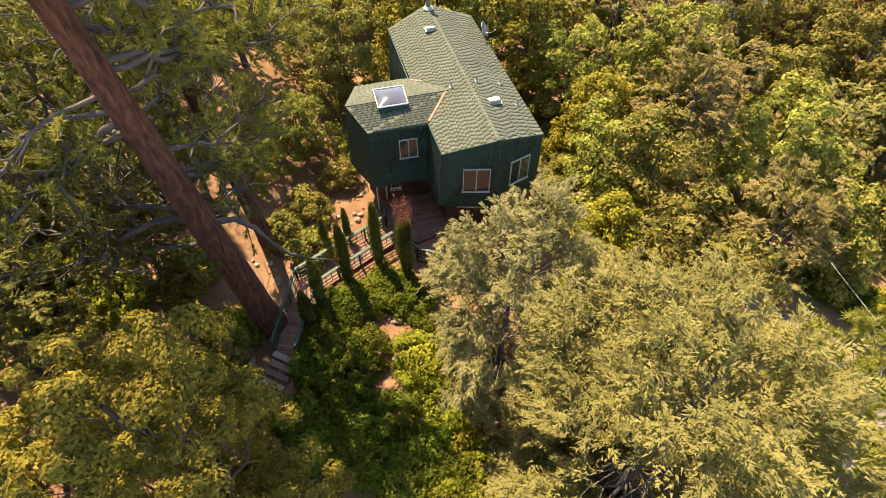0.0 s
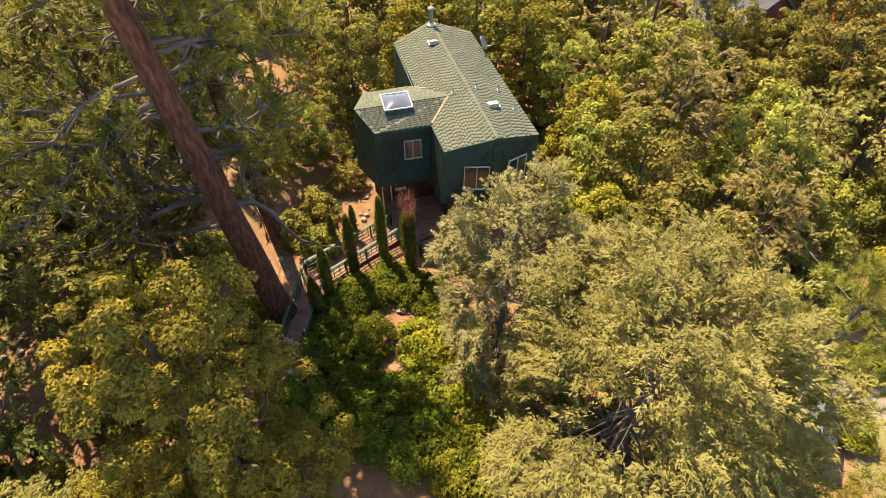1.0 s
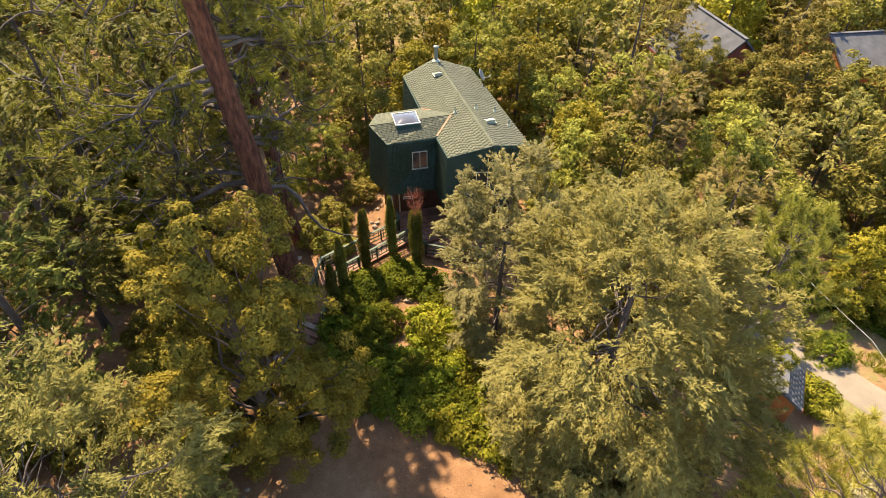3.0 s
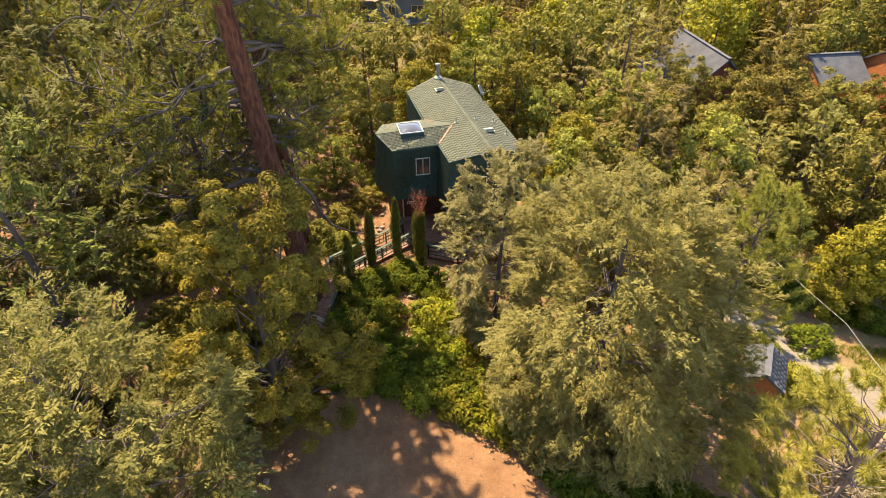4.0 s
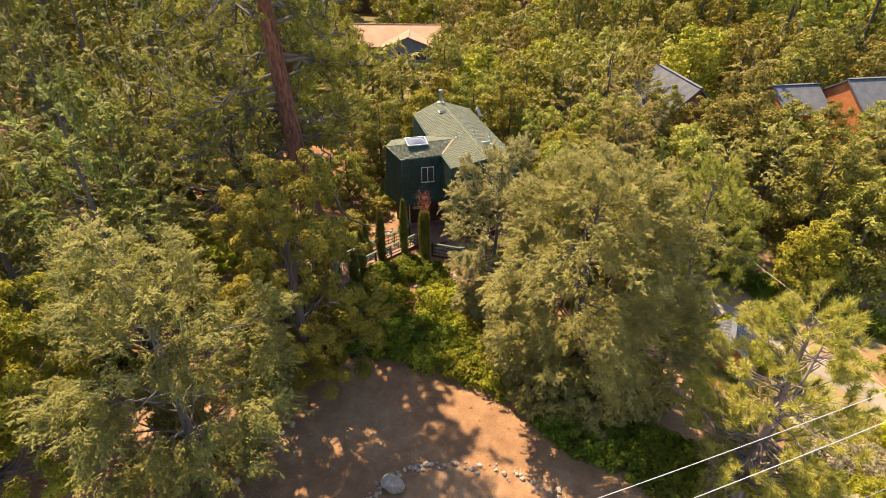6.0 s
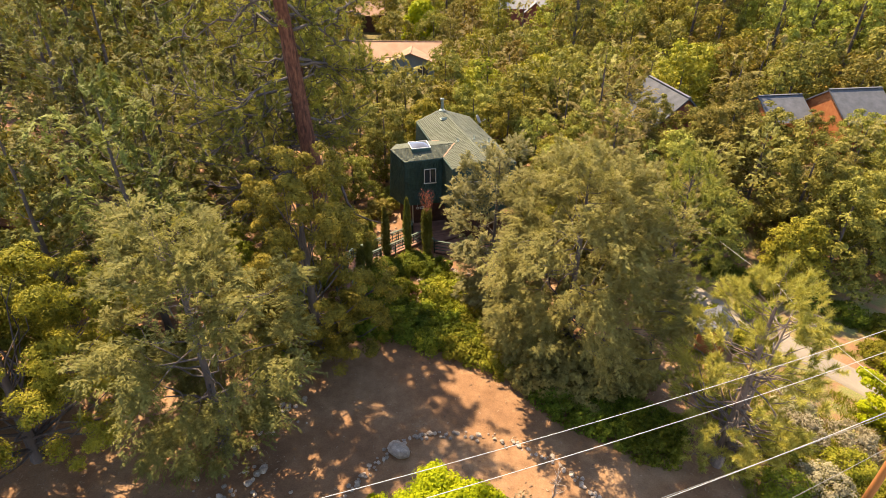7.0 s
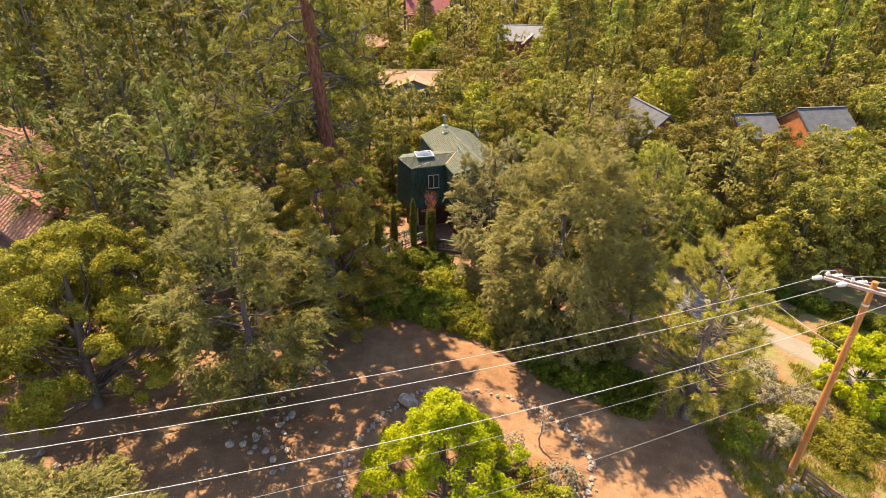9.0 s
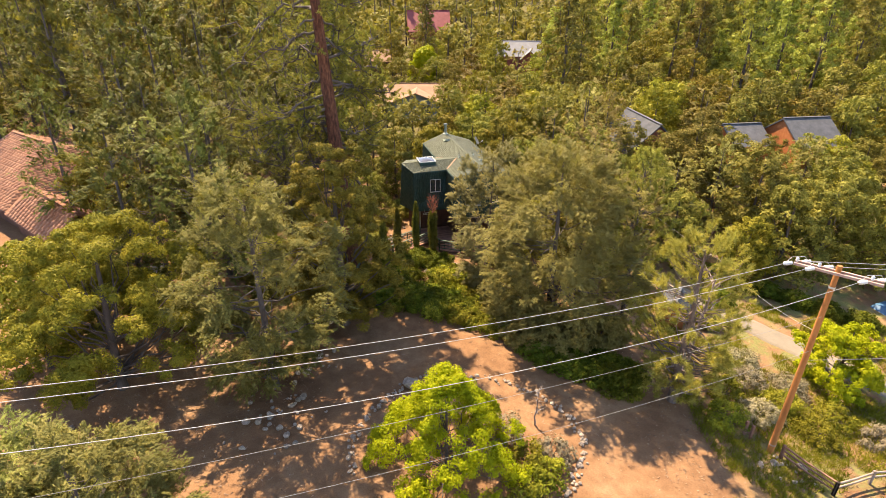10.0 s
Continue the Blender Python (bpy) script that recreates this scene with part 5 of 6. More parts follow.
cypress(-1.9, 17.45, 5.7, 0.55, 1, tip=True)
cypress(-3.4, 17.95, 4.9, 0.42, 2)
cypress(-4.9, 16.75, 4.8, 0.46, 3)
cypress(-6.05, 15.3, 4.1, 0.44, 4)
cypress(-6.45, 14.1, 3.2, 0.46, 5)
cypress(-6.3, 18.9, 2.7, 0.32, 6)
cypress(-5.2, 19.6, 2.7, 0.3, 7)


def shrub(x, y, r, h, leaf, seed, label, size=0.15, per=66, group="shrubs", turn=0.0, name="shrub"):
    key = ("shrub", round(r, 1), round(h, 1), leaf.name, seed, size, per)
    if key not in TREE_MESHES:
        rng = np.random.default_rng(seed)
        n = max(14, int(26 * r * r * 1.5))
        pts = crown_points(rng, n, h * 0.85, r, 0.12, "dome")
        axis = np.stack([pts[:, 0] * 0.3, pts[:, 1] * 0.3, 0 * pts[:, 2]], 1)
        v, f = leafy(rng, pts, axis, 0.42, per, size, 0.6, "broad")
        cme = quads_mesh("leaves", v, f)
        cme.materials.append(leaf)
        st = []
        for p in pts[::3]:
            k = np.linspace(0, 1, 4)[:, None]
            st.append(tube_arrays(np.array([0, 0, -0.1]) * (1 - k) + p * k + np.array([0, 0, 0.1]) * np.sin(np.pi * k), 0.02 * (1 - 0.7 * k[:, 0]), 4))
        v, f = join_arrays(st)
        sme = quads_mesh("stems", v, f)
        sme.materials.append(BARK)
        TREE_MESHES[key] = (sme, cme)
    sme, cme = TREE_MESHES[key]
    e = root(name, pose(x, y, gz(x, y) - 0.03, 0, 0, turn), label, "shrub", group)
    tagged(link_mesh("stemwork", sme, None, e), kind="stuff")
    link_mesh("leaves", cme, None, e)
    return e


rng_b = np.random.default_rng(21)
BAND = [(-5.6, 13.2), (-4.6, 12.6), (-3.4, 15.7), (-2.3, 15.9), (-5.9, 11.8), (-4.4, 11.2), (-5.4, 10.0), (-3.6, 9.8), (-2.4, 9.3), (-4.6, 8.6), (-3.2, 8.1), (-1.8, 8.0), (-0.6, 7.6),
        (-2.4, 7.0), (-1.0, 6.6), (0.4, 6.5), (-3.8, 7.2), (-2.9, 16.4), (-4.3, 15.5), (-5.3, 14.4), (-4.9, 15.2), (-1.3, 15.6), (-3.6, 12.6), (-0.4, 13.6), (-6.2, 9.0), (-5.0, 7.4)]
for i, (x, y) in enumerate(BAND):
    shrub(x, y, 1.0, 1.1, SHRUB, 200 + i % 4, "dense dark green leafy shrub below the walkway", turn=float(rng_b.uniform(0, 360)))
for i, (x, y) in enumerate([(0.2, 5.7), (1.0, 5.3), (1.8, 4.9), (2.6, 4.6), (3.2, 4.6), (0.9, 6.2), (1.9, 5.9), (2.9, 5.6), (-0.6, 6.0), (-1.3, 6.2), (0.2, 8.6), (-0.2, 9.9), (0.9, 9.3), (0.7, 7.2), (1.8, 7.0), (0.2, 11.6), (-0.9, 11.2), (1.2, 10.6), (3.8, 8.8), (4.6, 10.4), (0.4, 13.0)]):
    shrub(x, y, 0.8, 0.9, SHRUB_GOLD, 210 + i % 3, "yellow-green leafy shrub at the edge of the drive", turn=float(rng_b.uniform(0, 360)))
for i, (x, y) in enumerate([(5.0, 2.4), (6.0, 1.6), (7.0, 1.2), (8.0, 0.6), (9.0, 0.2), (10.0, -0.3), (6.6, 2.6), (7.6, 2.2), (8.8, 1.6), (9.8, 1.2), (5.6, 3.4), (10.6, 0.6)]):
    shrub(x, y, 1.0, 1.1, SHRUB, 200 + i % 4, "low dark green shrub under the evergreen", turn=float(rng_b.uniform(0, 360)))
for i, (x, y) in enumerate([(16.4, 0.2), (18.2, 1.6), (19.6, -0.6), (21.0, 1.2), (15.4, -2.2), (19.0, 3.4), (22.4, -1.4), (17.6, -1.6), (20.4, -2.8), (24.2, -3.0)]):
    shrub(x, y, 1.0, 1.0, DRY if i % 2 else SHRUB_GOLD, 220 + i % 3, "dry grey-brown brush on the slope" if i % 2 else "olive brush on the slope", size=0.12, per=70, turn=float(rng_b.uniform(0, 360)))
for i, (x, y) in enumerate([(22, 16), (24, 15), (26, 14.2), (20.5, 17), (28, 12.8), (30, 11.6), (21, 11.8), (32, 10.2), (27.5, 8.5), (29.5, 7.2), (17.3, 10.5), (18.6, 8.4)]):
    shrub(x, y, 1.1, 1.1, SHRUB if i < 8 else SHRUB_GOLD, 200 + i % 4, "green shrub along the road", turn=float(rng_b.uniform(0, 360)))
for i, (x, y) in enumerate([(3.2, -6.8), (4.2, -7.6), (3.0, -8.2), (2.2, -5.0), (4.6, -6.2)]):
    shrub(x, y, 0.8, 1.0, SHRUB_GOLD if i < 3 else DRY, 230 + i % 3, "yellow-green brush in the stone ring", size=0.15, per=50, turn=float(rng_b.uniform(0, 360)))
for i in range(46):
    x, y = float(rng_b.uniform(-24, -9)), float(rng_b.uniform(4, 22))
    if clear_of(x, y, [(-20, 10.8, 3.4), (-23, 12, 2.5), (-9.5, 19, 2.6), (-8.7, 14.8, 1.6), (-7.6, 4.9, 1.5)]):
        shrub(x, y, 1.1, 1.6, (OAK, SHRUB_GOLD, OAK_GOLD)[i % 3], 240 + i % 3, "olive undergrowth below the pines", size=0.2, per=60, turn=float(rng_b.uniform(0, 360)))

for i, (x, y) in enumerate([(6.5, 23.0), (6.7, 24.4), (6.9, 25.8), (7.0, 27.2), (7.1, 28.8), (6.4, 21.6), (-7.6, 21.6), (-6.2, 24.2), (-8.8, 19.8), (-5.4, 26.4), (-7.0, 18.6), (-1.2, 12.4), (-0.8, 11.8), (0.5, 12.4)]):
    shrub(x, y, 1.0, 1.5, OAK if i < 11 else SHRUB_GOLD, 250 + i % 3, "olive shrub close to the house", size=0.17, per=60, turn=float(rng_b.uniform(0, 360)))

for i, (x, y) in enumerate([(5.2, 3.6), (6.6, 3.0), (4.0, 5.0), (8.0, 3.4), (3.6, 6.8), (9.4, 4.2)]):
    shrub(x, y, 1.7, 3.2, EVERGREEN, 260 + i % 2, "soft olive evergreen sapling below the large one", size=0.17, per=100, turn=float(rng_b.uniform(0, 360)))

# ---- utility pole and lines ----
pole = root("utility_pole", pose(16.95, -4.3, gz(16.95, -4.3) - 0.3), "orange-brown wooden utility pole with a double crossarm", "pole")
HT = 9.55 - (gz(16.95, -4.3) - 0.3)
k = np.linspace(0, 1, 9)
bmv, bmf = tube_arrays(np.stack([0.16 * k, 0 * k, HT * k], 1), 0.17 - 0.05 * k, 14)
pme = quads_mesh("shaft", bmv, bmf)
pme.polygons.foreach_set("use_smooth", np.ones(len(bmf), bool))
link_mesh("shaft", pme, POLE, pole)
part("cap", prism_bm([(0.16 + 0.12 * math.cos(a), 0.12 * math.sin(a)) for a in [i * math.pi / 7 for i in range(14)]], HT - 0.01, HT + 0.015), POLE, pole)
for zb in (HT - 1.1, 0.9):
    tube_ob("band", [(0.16 * zb / HT, 0, zb - 0.05), (0.16 * zb / HT, 0, zb + 0.05)], [0.19 - 0.05 * zb / HT] * 2, CREAM if zb > 2 else ARM, pole, "yellowish metal band", 14)
AX = Vector((0.80, -0.60, 0)).normalized()
AN = Vector((0.60, 0.80, 0)).normalized()
for s in (-0.17, 0.17):
    c = Vector((0.16, 0, HT - 0.35)) + AN * s
    part("crossarm", beam_bm(c - AX * 1.75, c + AX * 1.75, 0.1, 0.13), ARM, pole, "pale weathered timber crossarm")
TIPS = []
for s in (-1.65, -0.75, 1.3):
    base = Vector((0.16, 0, HT - 0.35)) + AX * s
    for side in (-1, 1):
        w = Vector((-0.97, -0.22, 0.0)) if side < 0 else Vector((0.99, 0.1, 0.0))
        ins = root("insulator")
        ins.parent = pole
        a0 = base + w * 0.25 + Vector((0, 0, 0.02))
        prof = [0.03, 0.1, 0.05, 0.11, 0.05, 0.11, 0.05, 0.1, 0.03]
        pth = [tuple(a0 + w * 0.06 * i) for i in range(9)]
        tube_ob("disc_stack", pth, prof, PORCELAIN, ins, "pale grey ribbed insulator", 10)
        TIPS.append(a0 + w * 0.5)
    tube_ob("jumper", [tuple(base + Vector((-0.6, -0.12, 0.04))), tuple(base + Vector((-0.3, 0, 0.3))), tuple(base + Vector((0.3, 0, 0.32))), tuple(base + Vector((0.6, 0.08, 0.04)))], [0.012] * 4, WIRE, pole, "", 5)
    tube_ob("pin_insulator", [tuple(base + Vector((0, 0, z))) for z in (0.05, 0.12, 0.16, 0.22, 0.26, 0.3)], [0.03, 0.08, 0.05, 0.08, 0.05, 0.02], PORCELAIN, pole, "pale pin insulator", 10)
PB = pole.matrix_basis.translation


def cable(name, a, b, sag, r, mat, label, n=40):
    a, b = Vector(a), Vector(b)
    pts = []
    for i in range(n + 1):
        f = i / n
        p = a.lerp(b, f)
        p.z -= 4 * sag * f * (1 - f)
        pts.append(tuple(p))
    ob = tube_ob(name, pts, [r] * (n + 1), mat, None, "", 6)
    return tagged(ob, label, "cable", "overhead lines")


LEFT = [((-40, -24.4, 16.57), 2.22), ((-40, -25.67, 17.22), 2.26), ((-40, -27.17, 18.52), 3.4)]
for tip, (far, sag) in zip((TIPS[0], TIPS[2], TIPS[4]), LEFT):
    cable("power_line", PB + tip, far, sag, 0.0105, WIRE, "pale bare overhead power line")
for tip, far in zip((TIPS[1], TIPS[3], TIPS[5]), ((60, 0.5, 8.0), (60, -0.3, 8.0), (60, -2.0, 8.0))):
    cable("power_line", PB + tip, far, 0.7, 0.012, WIRE, "pale bare overhead power line")
cable("telephone_line", Vector((17.0, -4.45, 6.9)), (-40, -24.8, 10.7), 1.5, 0.008, WIRE_DARK, "dark low telephone line")
cable("telephone_line", Vector((17.0, -4.45, 4.9)), (-40, -31.8, 17.9), 2.58, 0.008, WIRE_DARK, "dark low telephone line")
cable("telephone_line", PB + Vector((0.1, 0.15, 6.4)), (60, -2, 6.0), 0.6, 0.011, WIRE_DARK, "dark low telephone line")
# the twisted service line over the trees by the road
cable("service_line", (16.3, 24.0, 2.6), (18.6, 8.0, 3.2), 0.35, 0.008, WIRE, "pale twisted service cable")
cable("service_line", (18.6, 8.0, 3.2), PB + Vector((0.15, 0.15, 8.2)), 0.4, 0.008, WIRE, "pale twisted service cable")

# ---- log fence by the pole ----
def post_fence(pts, label, rails=(0.35, 0.75), mat=None):
    e = root("log_fence", None, label, "fence", "log fences")
    for x, y in pts:
        z = gz(x, y)
        part("post", beam_bm((x, y, z - 0.3), (x, y, z + 0.95), 0.16, 0.16, 0.03), mat or DECK, e)
    for (x1, y1), (x2, y2) in zip(pts, pts[1:]):
        for hh in rails:
            tube_ob("rail", [(x1, y1, gz(x1, y1) + hh), ((x1 + x2) / 2, (y1 + y2) / 2, (gz(x1, y1) + gz(x2, y2)) / 2 + hh - 0.04), (x2, y2, gz(x2, y2) + hh)], [0.06, 0.055, 0.05], mat or DECK, e, "", 7)
    return e


post_fence([(17.35, -4.7), (18.9, -6.9)], "brown timber fence panel beside the pole", (0.3, 0.6, 0.85))
post_fence([(18.9, -6.9), (21.5, -5.9), (24.5, -5.2), (27.5, -4.8)], "pale peeled-log fence along the slope", (0.5, 0.8), DEADWOOD)
post_fence([(16.1, -3.1), (16.3, -3.4)], "dark stump posts standing beside the pole", (0.3,))

# ---- road ----
def ribbon(name, pts, widths, mat, lift, label):
    """A strip over the ground along a line, drawn smooth."""
    vs, fs = [], []
    P = []
    for i in range(len(pts) - 1):
        for k in range(8):
            f = k / 8
            P.append((Vector(pts[i]).lerp(Vector(pts[i + 1]), f), widths[i] + (widths[i + 1] - widths[i]) * f))
    P.append((Vector(pts[-1]), widths[-1]))
    for _ in range(12):
        Q = [P[0]] + [((P[i - 1][0] + P[i][0] * 2 + P[i + 1][0]) / 4, P[i][1]) for i in range(1, len(P) - 1)] + [P[-1]]
        P = Q
    m = 12
    for i, (p, w) in enumerate(P):
        d = (P[min(i + 1, len(P) - 1)][0] - P[max(i - 1, 0)][0]).normalized()
        s = Vector((-d.y, d.x))
        for j in range(m + 1):
            wob = 0.12 * noise.noise(Vector((p.x * 0.8, p.y * 0.8, j // 7 * 9.0))) * w
            q = p + s * ((j / m - 0.5) * (w + wob))
            vs.append((q.x, q.y, gz(q.x, q.y) + lift + (0 if 0 < j < m else -lift - 0.06)))
    for i in range(len(P) - 1):
        for j in range(m):
            a = i * (m + 1) + j
            fs.append((a, a + 1, a + m + 2, a + m + 1))
    me = quads_mesh(name, np.array(vs), np.array(fs))
    me.polygons.foreach_set("use_smooth", np.ones(len(fs), bool))
    return tagged(link_mesh(name, me, mat), label, "road", kind="structure")


ribbon("road", [(15.5, 17.5), (17.8, 13.5), (20.3, 10.8), (23.5, 7.4), (27, 4.0), (33, -1), (45, -8)], [2.2, 2.4, 2.6, 2.6, 2.6, 2.8, 3.0], CONCRETE, 0.09, "pale gravelly concrete lane through the trees")

# ---- other buildings ----
def cabin(name, x, y, z, turn, w, d, eave, ridge, wall_mat, roof_mat, label, over=0.5, course=0.35, windows=(), chimney=None, tabs=True, hip=0.0):
    """A gabled house: ridge along its own x; front faces its own -y. hip: how far the ridge stops short of the +x end."""
    e = root(name, pose(x, y, z, 0, 0, turn), label, "house", "neighbouring houses")
    bm = bmesh.new()
    b = [bm.verts.new(p) for p in ((-w / 2, -d / 2, -2.5), (w / 2, -d / 2, -2.5), (w / 2, d / 2, -2.5), (-w / 2, d / 2, -2.5))]
    t = [bm.verts.new(p) for p in ((-w / 2, -d / 2, eave), (w / 2, -d / 2, eave), (w / 2, d / 2, eave), (-w / 2, d / 2, eave))]
    g = [bm.verts.new(p) for p in ((-w / 2, 0, ridge), (w / 2 - hip * w / (w + 2 * over), 0, ridge))]
    for q in ((b[0], b[1], t[1], t[0]), (b[2], b[3], t[3], t[2]), (b[1], b[2], t[2], g[1], t[1]), (b[3], b[0], t[0], g[0], t[3])):
        bm.faces.new(q)
    part("wall", bm, wall_mat, e)
    sl = (ridge - eave) / (d / 2)
    for s in (-1, 1):
        cs = [Vector((-w / 2 - over, s * (d / 2 + over), eave - sl * over + 0.1)), Vector((w / 2 + over, s * (d / 2 + over), eave - sl * over + 0.1)), Vector((w / 2 + over - hip, 0, ridge + 0.1)), Vector((-w / 2 - over, 0, ridge + 0.1))]
        part("roof", slab_bm(cs, 0.14), roof_mat, e)
        if tabs:
            shingle_field(cs, (1, 0, 0), course, course * 1.6, 0.004, 50 + s, roof_mat, e, "shingles", 0.014)
        part("fascia", beam_bm(cs[0] - Vector((0, 0, 0.1)), cs[1] - Vector((0, 0, 0.1)), 0.05, 0.2), wall_mat, e)
    part("ridge_cap", beam_bm((-w / 2 - over, 0, ridge + 0.14), (w / 2 + over - hip, 0, ridge + 0.14), 0.3, 0.05), roof_mat, e)
    if hip:
        low = eave - sl * over + 0.1
        cs = [Vector((w / 2 + over, -d / 2 - over, low)), Vector((w / 2 + over, d / 2 + over, low)), Vector((w / 2 + over - hip, 0, ridge + 0.1))]
        part("roof", slab_bm(cs, 0.14), roof_mat, e)
        shingle_field(cs, (0, 1, 0), course, course * 1.6, 0.004, 57, roof_mat, e, "shingles", 0.014)
    for wx, wz, ww, wh in windows:
        window_on((wx - ww / 2, -d / 2), (wx + ww / 2, -d / 2), wz, wz + wh, e, proud=0.03)
    if chimney:
        cx, cy, ch, cr, cm = chimney
        part("chimney", box_bm(cr, cr, ch, 0.03, True), cm, e, m=pose(cx, cy, ridge - 0.4))
        part("chimney_cap", box_bm(cr * 1.2, cr * 1.2, 0.1, 0.02, True), STEEL, e, m=pose(cx, cy, ridge - 0.4 + ch))
    return e


# orange-roofed blue house with a deck and stairs
blue = cabin("blue_house", -9.2, 82.5, -3.6, 0, 14.5, 8.5, 3.0, 5.0, BLUE_WALL, TAN_ROOF, "grey-blue house with a tan shingle roof and a rear deck", 0.8, 0.5, ((-3.5, 0.5, 1.6, 1.3),), tabs=False)
wing = cabin("house_wing", -6.3, 78.5, -3.6, 90, 4.5, 7.6, 3.1, 4.5, BLUE_WALL, TAN_ROOF, "gabled grey-blue wing with white patio furniture below", 0.5, tabs=False)
wing.parent = blue
wing.matrix_basis = blue.matrix_basis.inverted() @ wing.matrix_basis
for kk in ("category", "group"):
    del wing[kk]
window_on((-8.6, 76.2), (-7.5, 76.2), -2.5, -1.2, None, "window_1", proud=0.04)
tagged(bpy.data.objects["window_1"], "dark window in the grey-blue gable", "window", kind="structure")
window_on((-5.2, 76.2), (-3.4, 76.2), -2.6, -1.1, None, "window_2", proud=0.04)
tagged(bpy.data.objects["window_2"], "wide dark window in the grey-blue gable", "window", kind="structure")
bdeck = root("rear_deck", None, "raised pale timber deck with dark rails and stairs", "deck")
part("floor_slab", box_bm(9.0, 2.6, 0.22, 0.01), PALE_WALL, bdeck, m=pose(-7.0, 74.9, -4.0))
for x in np.arange(-11.4, -2.4, 0.3):
    part("baluster", beam_bm((x, 73.65, -3.9), (x, 73.65, -2.95), 0.05, 0.05, 0), RAIL_GREEN, bdeck)
part("top_rail", beam_bm((-11.5, 73.65, -2.9), (-2.5, 73.65, -2.9), 0.12, 0.1), GREY_ROOF, bdeck)
for x in (-11.3, -8.5, -5.5, -2.7):
    part("post", beam_bm((x, 73.8, -8.5), (x, 73.8, -4.0), 0.16, 0.16), BROWN_WALL, bdeck)
for i in range(9):
    part("stair_tread", box_bm(0.4, 1.1, 0.06, 0.0), PALE_WALL, bdeck, m=pose(-8.5 - 0.32 * i, 72.9, -4.1 - 0.22 * i))
part("stair_rail", beam_bm((-8.4, 72.35, -3.1), (-11.2, 72.35, -5.0), 0.06, 0.1), GREY_ROOF, bdeck)
for i, x in enumerate((-6.9, -6.2, -5.6)):
    ch = root("patio_chair", pose(x, 75.0, -3.88, 0, 0, 20 * i - 20), "white plastic patio chair on the deck", "chair", "patio chairs")
    part("seat", box_bm(0.5, 0.5, 0.06, 0.02), WHITE, ch, m=pose(0, 0, 0.42))
    part("backrest", box_bm(0.5, 0.06, 0.55, 0.02, True), WHITE, ch, m=pose(0, 0.24, 0.44))
    for a in (-0.2, 0.2):
        for b in (-0.2, 0.2):
            part("leg", box_bm(0.05, 0.05, 0.42, 0, True), WHITE, ch, m=pose(a, b, 0))

cabin("grey_roof_cabin", 22.6, 40.0, -0.6, 100, 7.5, 6.4, 3.3, 6.2, RED_WALL, SLATE, "dark red cabin with a blue-grey shingle roof among oaks", 0.5, tabs=False)
cabin("orange_cabin", 40.4, 37.6, -0.2, 8, 5.4, 7.0, 4.0, 6.3, ORANGE_WOOD, SLATE, "orange timber house with a dark grey shingle roof", 0.2, tabs=False)
cabin("orange_cabin_wing", 33.9, 39.0, -0.2, 8, 4.6, 6.0, 3.4, 5.2, ORANGE_WOOD, SLATE, "lower orange timber wing with roof hatches", 0.15, tabs=False)
cabin("white_house", 19.5, 128, -2.4, -6, 13, 9, 3.4, 6.2, RED_WALL, GREY_ROOF, "dark red house with a pale grey roof", 0.7, tabs=False, windows=((2.5, 0.8, 2.0, 1.6),))
cabin("gable_porch", 20.5, 123.5, -2.4, 84, 4.0, 4.2, 2.8, 4.6, RED_WALL, GREY_ROOF, "small gabled porch of the grey-roofed house", 0.4, tabs=False)
cabin("red_house", -6.5, 165, -1.0, 5, 12, 10, 4.5, 9.5, RED_WALL, RED_ROOF, "house with a steep red metal roof", 0.7, tabs=False, chimney=(-1.0, -1.2, 2.2, 1.8, RED_WALL))
cabin("tan_house", -20, 118, -2.4, 20, 10, 7, 3.0, 5.0, BROWN_WALL, TAN_ROOF, "low house with a tan roof in the woods", 0.5, tabs=False)
# brown-roofed house beyond the bright oak
cabin("brown_roof_house", -37.6, 23.7, 2.0, -33, 12.3, 12.6, 2.2, 4.9, BROWN_WALL, BROWN_ROOF, "house with a red-brown shake roof", 0.6, 0.32, hip=7.0)
cabin("brown_roof_wing", -30.9, 13.2, 2.0, -38, 8.0, 3.6, 2.2, 3.5, BROWN_WALL, BROWN_ROOF, "lower wing with a red-brown shake roof", 0.5, 0.32)
# small shed
cabin("shed", 16.1, 8.3, gz(16.1, 8.3) + 0.1, 62, 2.0, 1.6, 1.5, 2.05, ORANGE_WOOD, SLATE, "small orange shed with a blue-grey shingle roof", 0.25, 0.2)

# timber stairs left of the oak
st = root("timber_stairs", pose(-22.6, 11.4, gz(-22.6, 11.4)), "new orange timber stairs with handrails", "stairs")
for i in range(6):
    part("tread", box_bm(1.3, 0.32, 0.09, 0.01), STAIR_WOOD, st, m=pose(0, 0.3 * i, 0.18 * (i + 1)))
for s in (-0.65, 0.65):
    part("stringer", beam_bm((s, -0.2, 0.05), (s, 1.8, 1.1), 0.06, 0.26), STAIR_WOOD, st)
    for i in (0, 2.5, 5):
        part("post", beam_bm((s, 0.3 * i, 0.0), (s, 0.3 * i, 0.18 * i + 1.15), 0.1, 0.1), STAIR_WOOD, st)
    for hh in (0.55, 0.8, 1.1):
        part("handrail", beam_bm((s, -0.05, hh + 0.02), (s, 1.55, hh + 0.92), 0.06, 0.1), STAIR_WOOD, st)
for i in range(3):
    part("landing_slab", box_bm(1.5, 0.6, 0.12, 0.02), CONCRETE, st, m=pose(0.0, -0.7 - 0.65 * i, 0.06 - 0.03 * i))

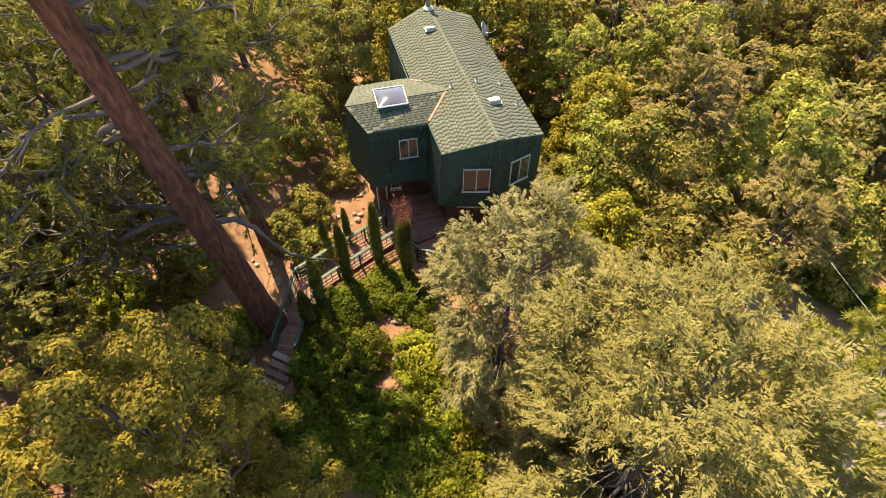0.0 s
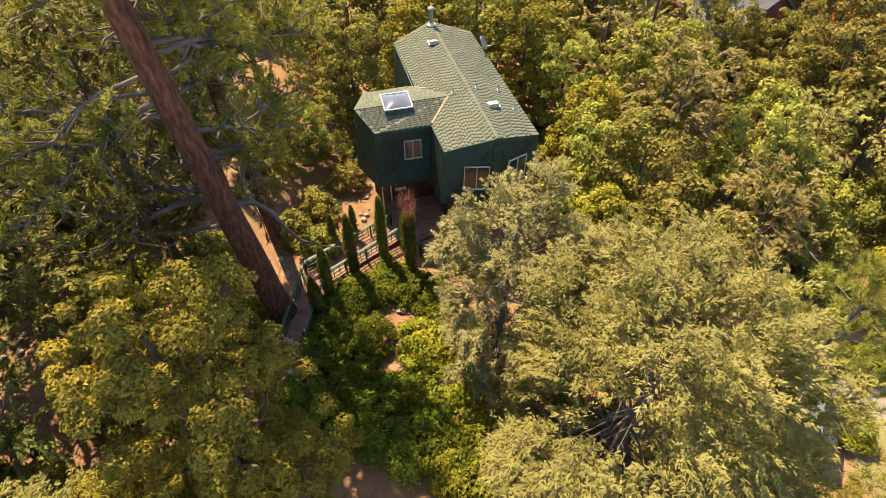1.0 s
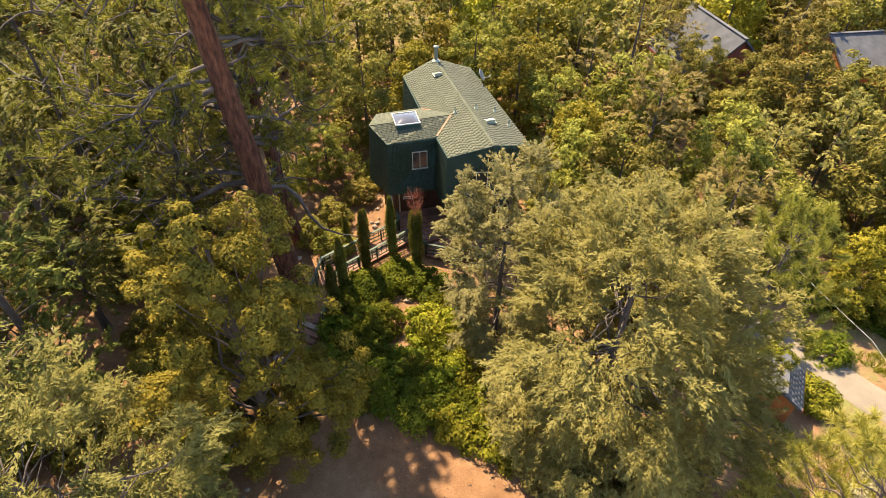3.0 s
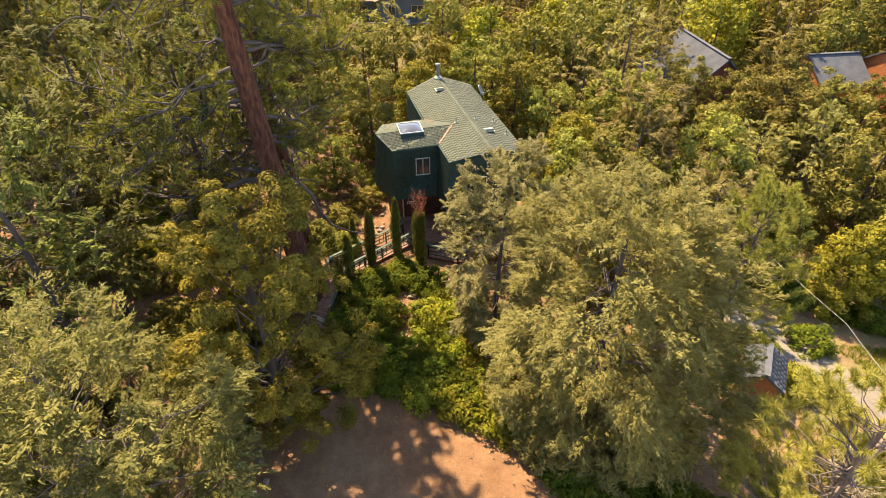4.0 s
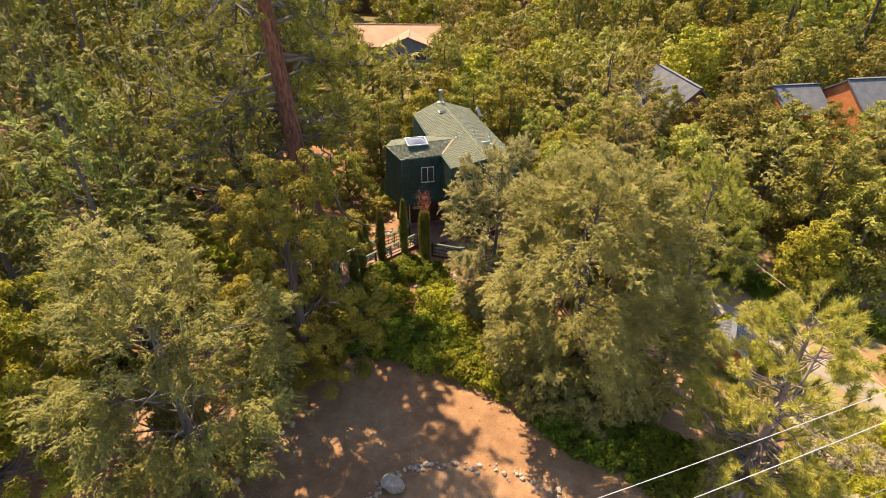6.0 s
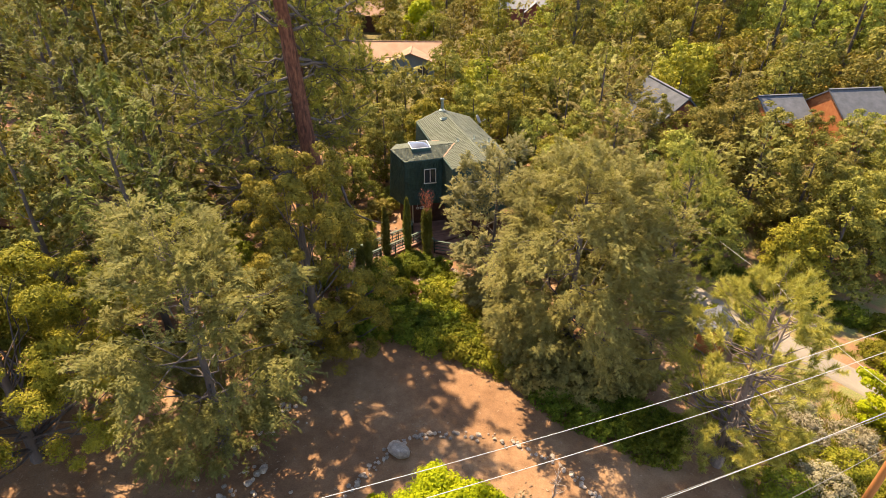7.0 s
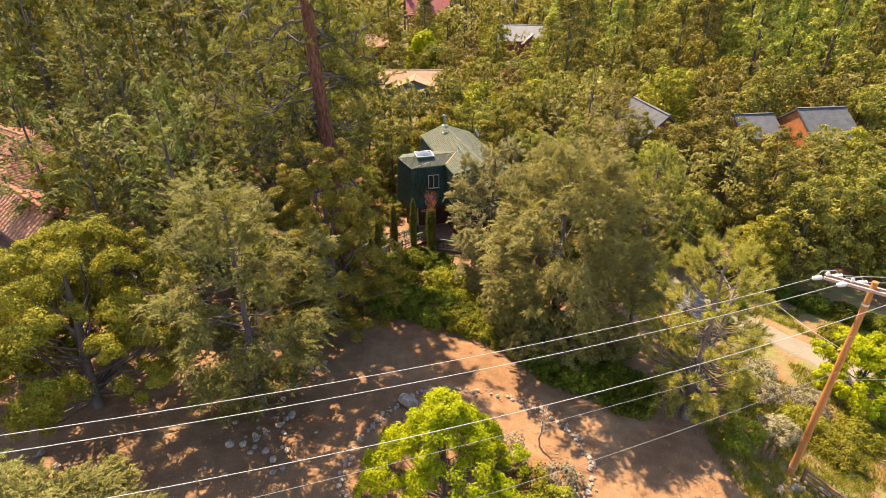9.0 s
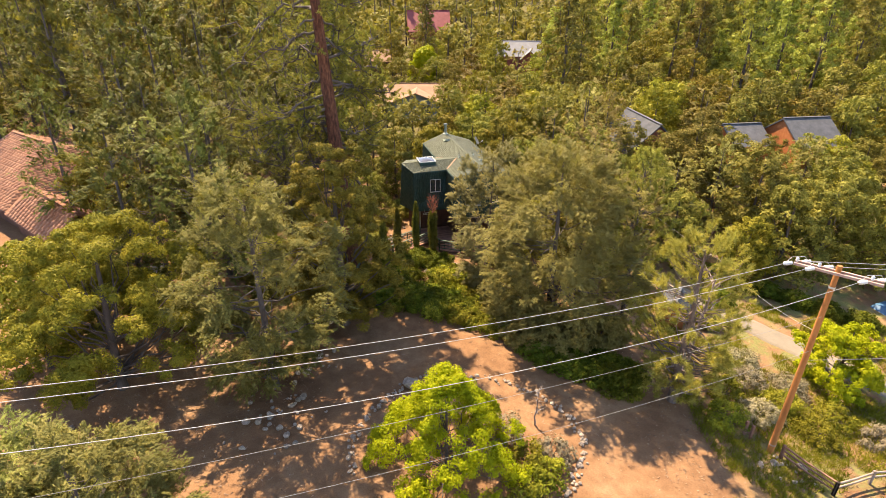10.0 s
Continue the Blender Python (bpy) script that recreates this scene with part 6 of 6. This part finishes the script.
# blue tarpaulin by the lane
bm = bmesh.new()
bmesh.ops.create_grid(bm, x_segments=14, y_segments=10, size=1)
for v in bm.verts:
    v.co = Vector((v.co.x * 1.2, v.co.y * 0.8, 0.45 * (1 - v.co.x ** 4) * (1 - v.co.y ** 4) + 0.12 * noise.noise(v.co * 3)))
tarp = part("tarpaulin", bm, BLUE_TARP, None, m=pose(36.5, 13.6, gz(36.5, 13.6) + 0.1, 0, 0, 20), smooth=True)
tagged(tarp, "faded blue tarpaulin over a low heap by the lane", "tarpaulin")

# bare dead snag and twigs
def dead_tree(x, y, h, seed, label, lean=(0, 0), r=0.07, z=0.0):
    rng = np.random.default_rng(seed)
    e = root("dead_tree", pose(x, y, gz(x, y) + z), label, "dead tree")
    k = np.linspace(0, 1, 8)
    stem = np.stack([lean[0] * k, lean[1] * k, -0.2 + h * k], 1) + np.cumsum(rng.normal(0, 0.03, (8, 3)), 0)
    out = [tube_arrays(stem, r * (1 - 0.85 * k) + 0.006, 7)]
    for i in range(26):
        f = rng.uniform(0.3, 0.98)
        s = np.array([np.interp(f, k, stem[:, c]) for c in range(3)])
        w = unit(np.array([rng.normal(), rng.normal(), 0.5]))
        ln = h * rng.uniform(0.06, 0.2)
        kk = np.linspace(0, 1, 5)[:, None]
        tw = s + w * ln * kk + np.cumsum(rng.normal(0, 0.05 * ln, (5, 3)), 0) * (kk > 0)
        out.append(tube_arrays(tw, r * 0.3 * (1 - 0.8 * kk[:, 0]) + 0.004, 5))
    v, f = join_arrays(out)
    link_mesh("stem", quads_mesh("stem", v, f), DEADWOOD, e)
    return e


dead_tree(4.0, -3.9, 2.8, 3, "thin bare dead sapling in the stone ring", r=0.05)
dead_tree(13.0, -0.7, 9.6, 4, "bleached bare leader rising through the thin pine", (0.9, 0.6), 0.13)

# twigs, leaf litter and pebbles over the dirt
def litter():
    rng = np.random.default_rng(15)
    n = 26000
    x, y = rng.uniform(-26, 26, n), rng.uniform(-14, 26, n)
    bare = ((np.abs(x - 1) < 9) & (y < 6) & (rng.uniform(0, 1, n) < 0.75))
    x, y = x[~bare], y[~bare]
    n = len(x)
    c = np.stack([x, y, ground(x, y) + 0.05 * np.array([noise.noise(Vector((a * 0.7, b * 0.7, 0))) for a, b in zip(x, y)]) + 0.03], 1)
    d = unit(np.stack([rng.normal(0, 1, n), rng.normal(0, 1, n), rng.normal(0, 0.2, n)], 1))
    nn = unit(np.array([0, 0, 1.0]) + rng.normal(0, 0.35, (n, 3)))
    v, f = leaf_arrays(c, d, nn, rng.uniform(0.05, 0.22, n), rng.uniform(0.03, 0.09, n))
    ob = link_mesh("leaf_litter", quads_mesh("leaf_litter", v, f), LITTER)
    tagged(ob, "dry leaves, twigs and chips strewn over the dirt", "leaf litter", kind="stuff")


litter()


# grass on the slope between drive and lane
def grass():
    rng = np.random.default_rng(19)
    n = 13000
    x, y = rng.uniform(13.5, 34, n), rng.uniform(-9, 12, n)
    ok = np.array([noise.noise(Vector((a * 0.35, b * 0.35, 4.0))) > -0.2 for a, b in zip(x, y)])
    lane = np.array([abs((b - 7.4) + (a - 23.5) * 0.97) < 3.2 for a, b in zip(x, y)])
    x, y = x[ok & ~lane], y[ok & ~lane]
    per = 9
    m = len(x) * per
    base = np.repeat(np.stack([x, y, ground(x, y)], 1), per, 0) + np.concatenate([rng.normal(0, 0.1, (m, 2)), np.zeros((m, 1))], 1)
    d = unit(np.concatenate([rng.normal(0, 0.5, (m, 2)), np.ones((m, 1))], 1))
    ln = rng.uniform(0.15, 0.45, m)
    v, f = leaf_arrays(base + d * ln[:, None] * 0.45, d, unit(rng.normal(0, 1, (m, 3))), ln, 0.035 * np.ones(m))
    ob = link_mesh("grass", quads_mesh("grass", v, f), SHRUB_GOLD)
    tagged(ob, "patchy yellow-green grass on the dry slope", "grass", kind="stuff")


grass()
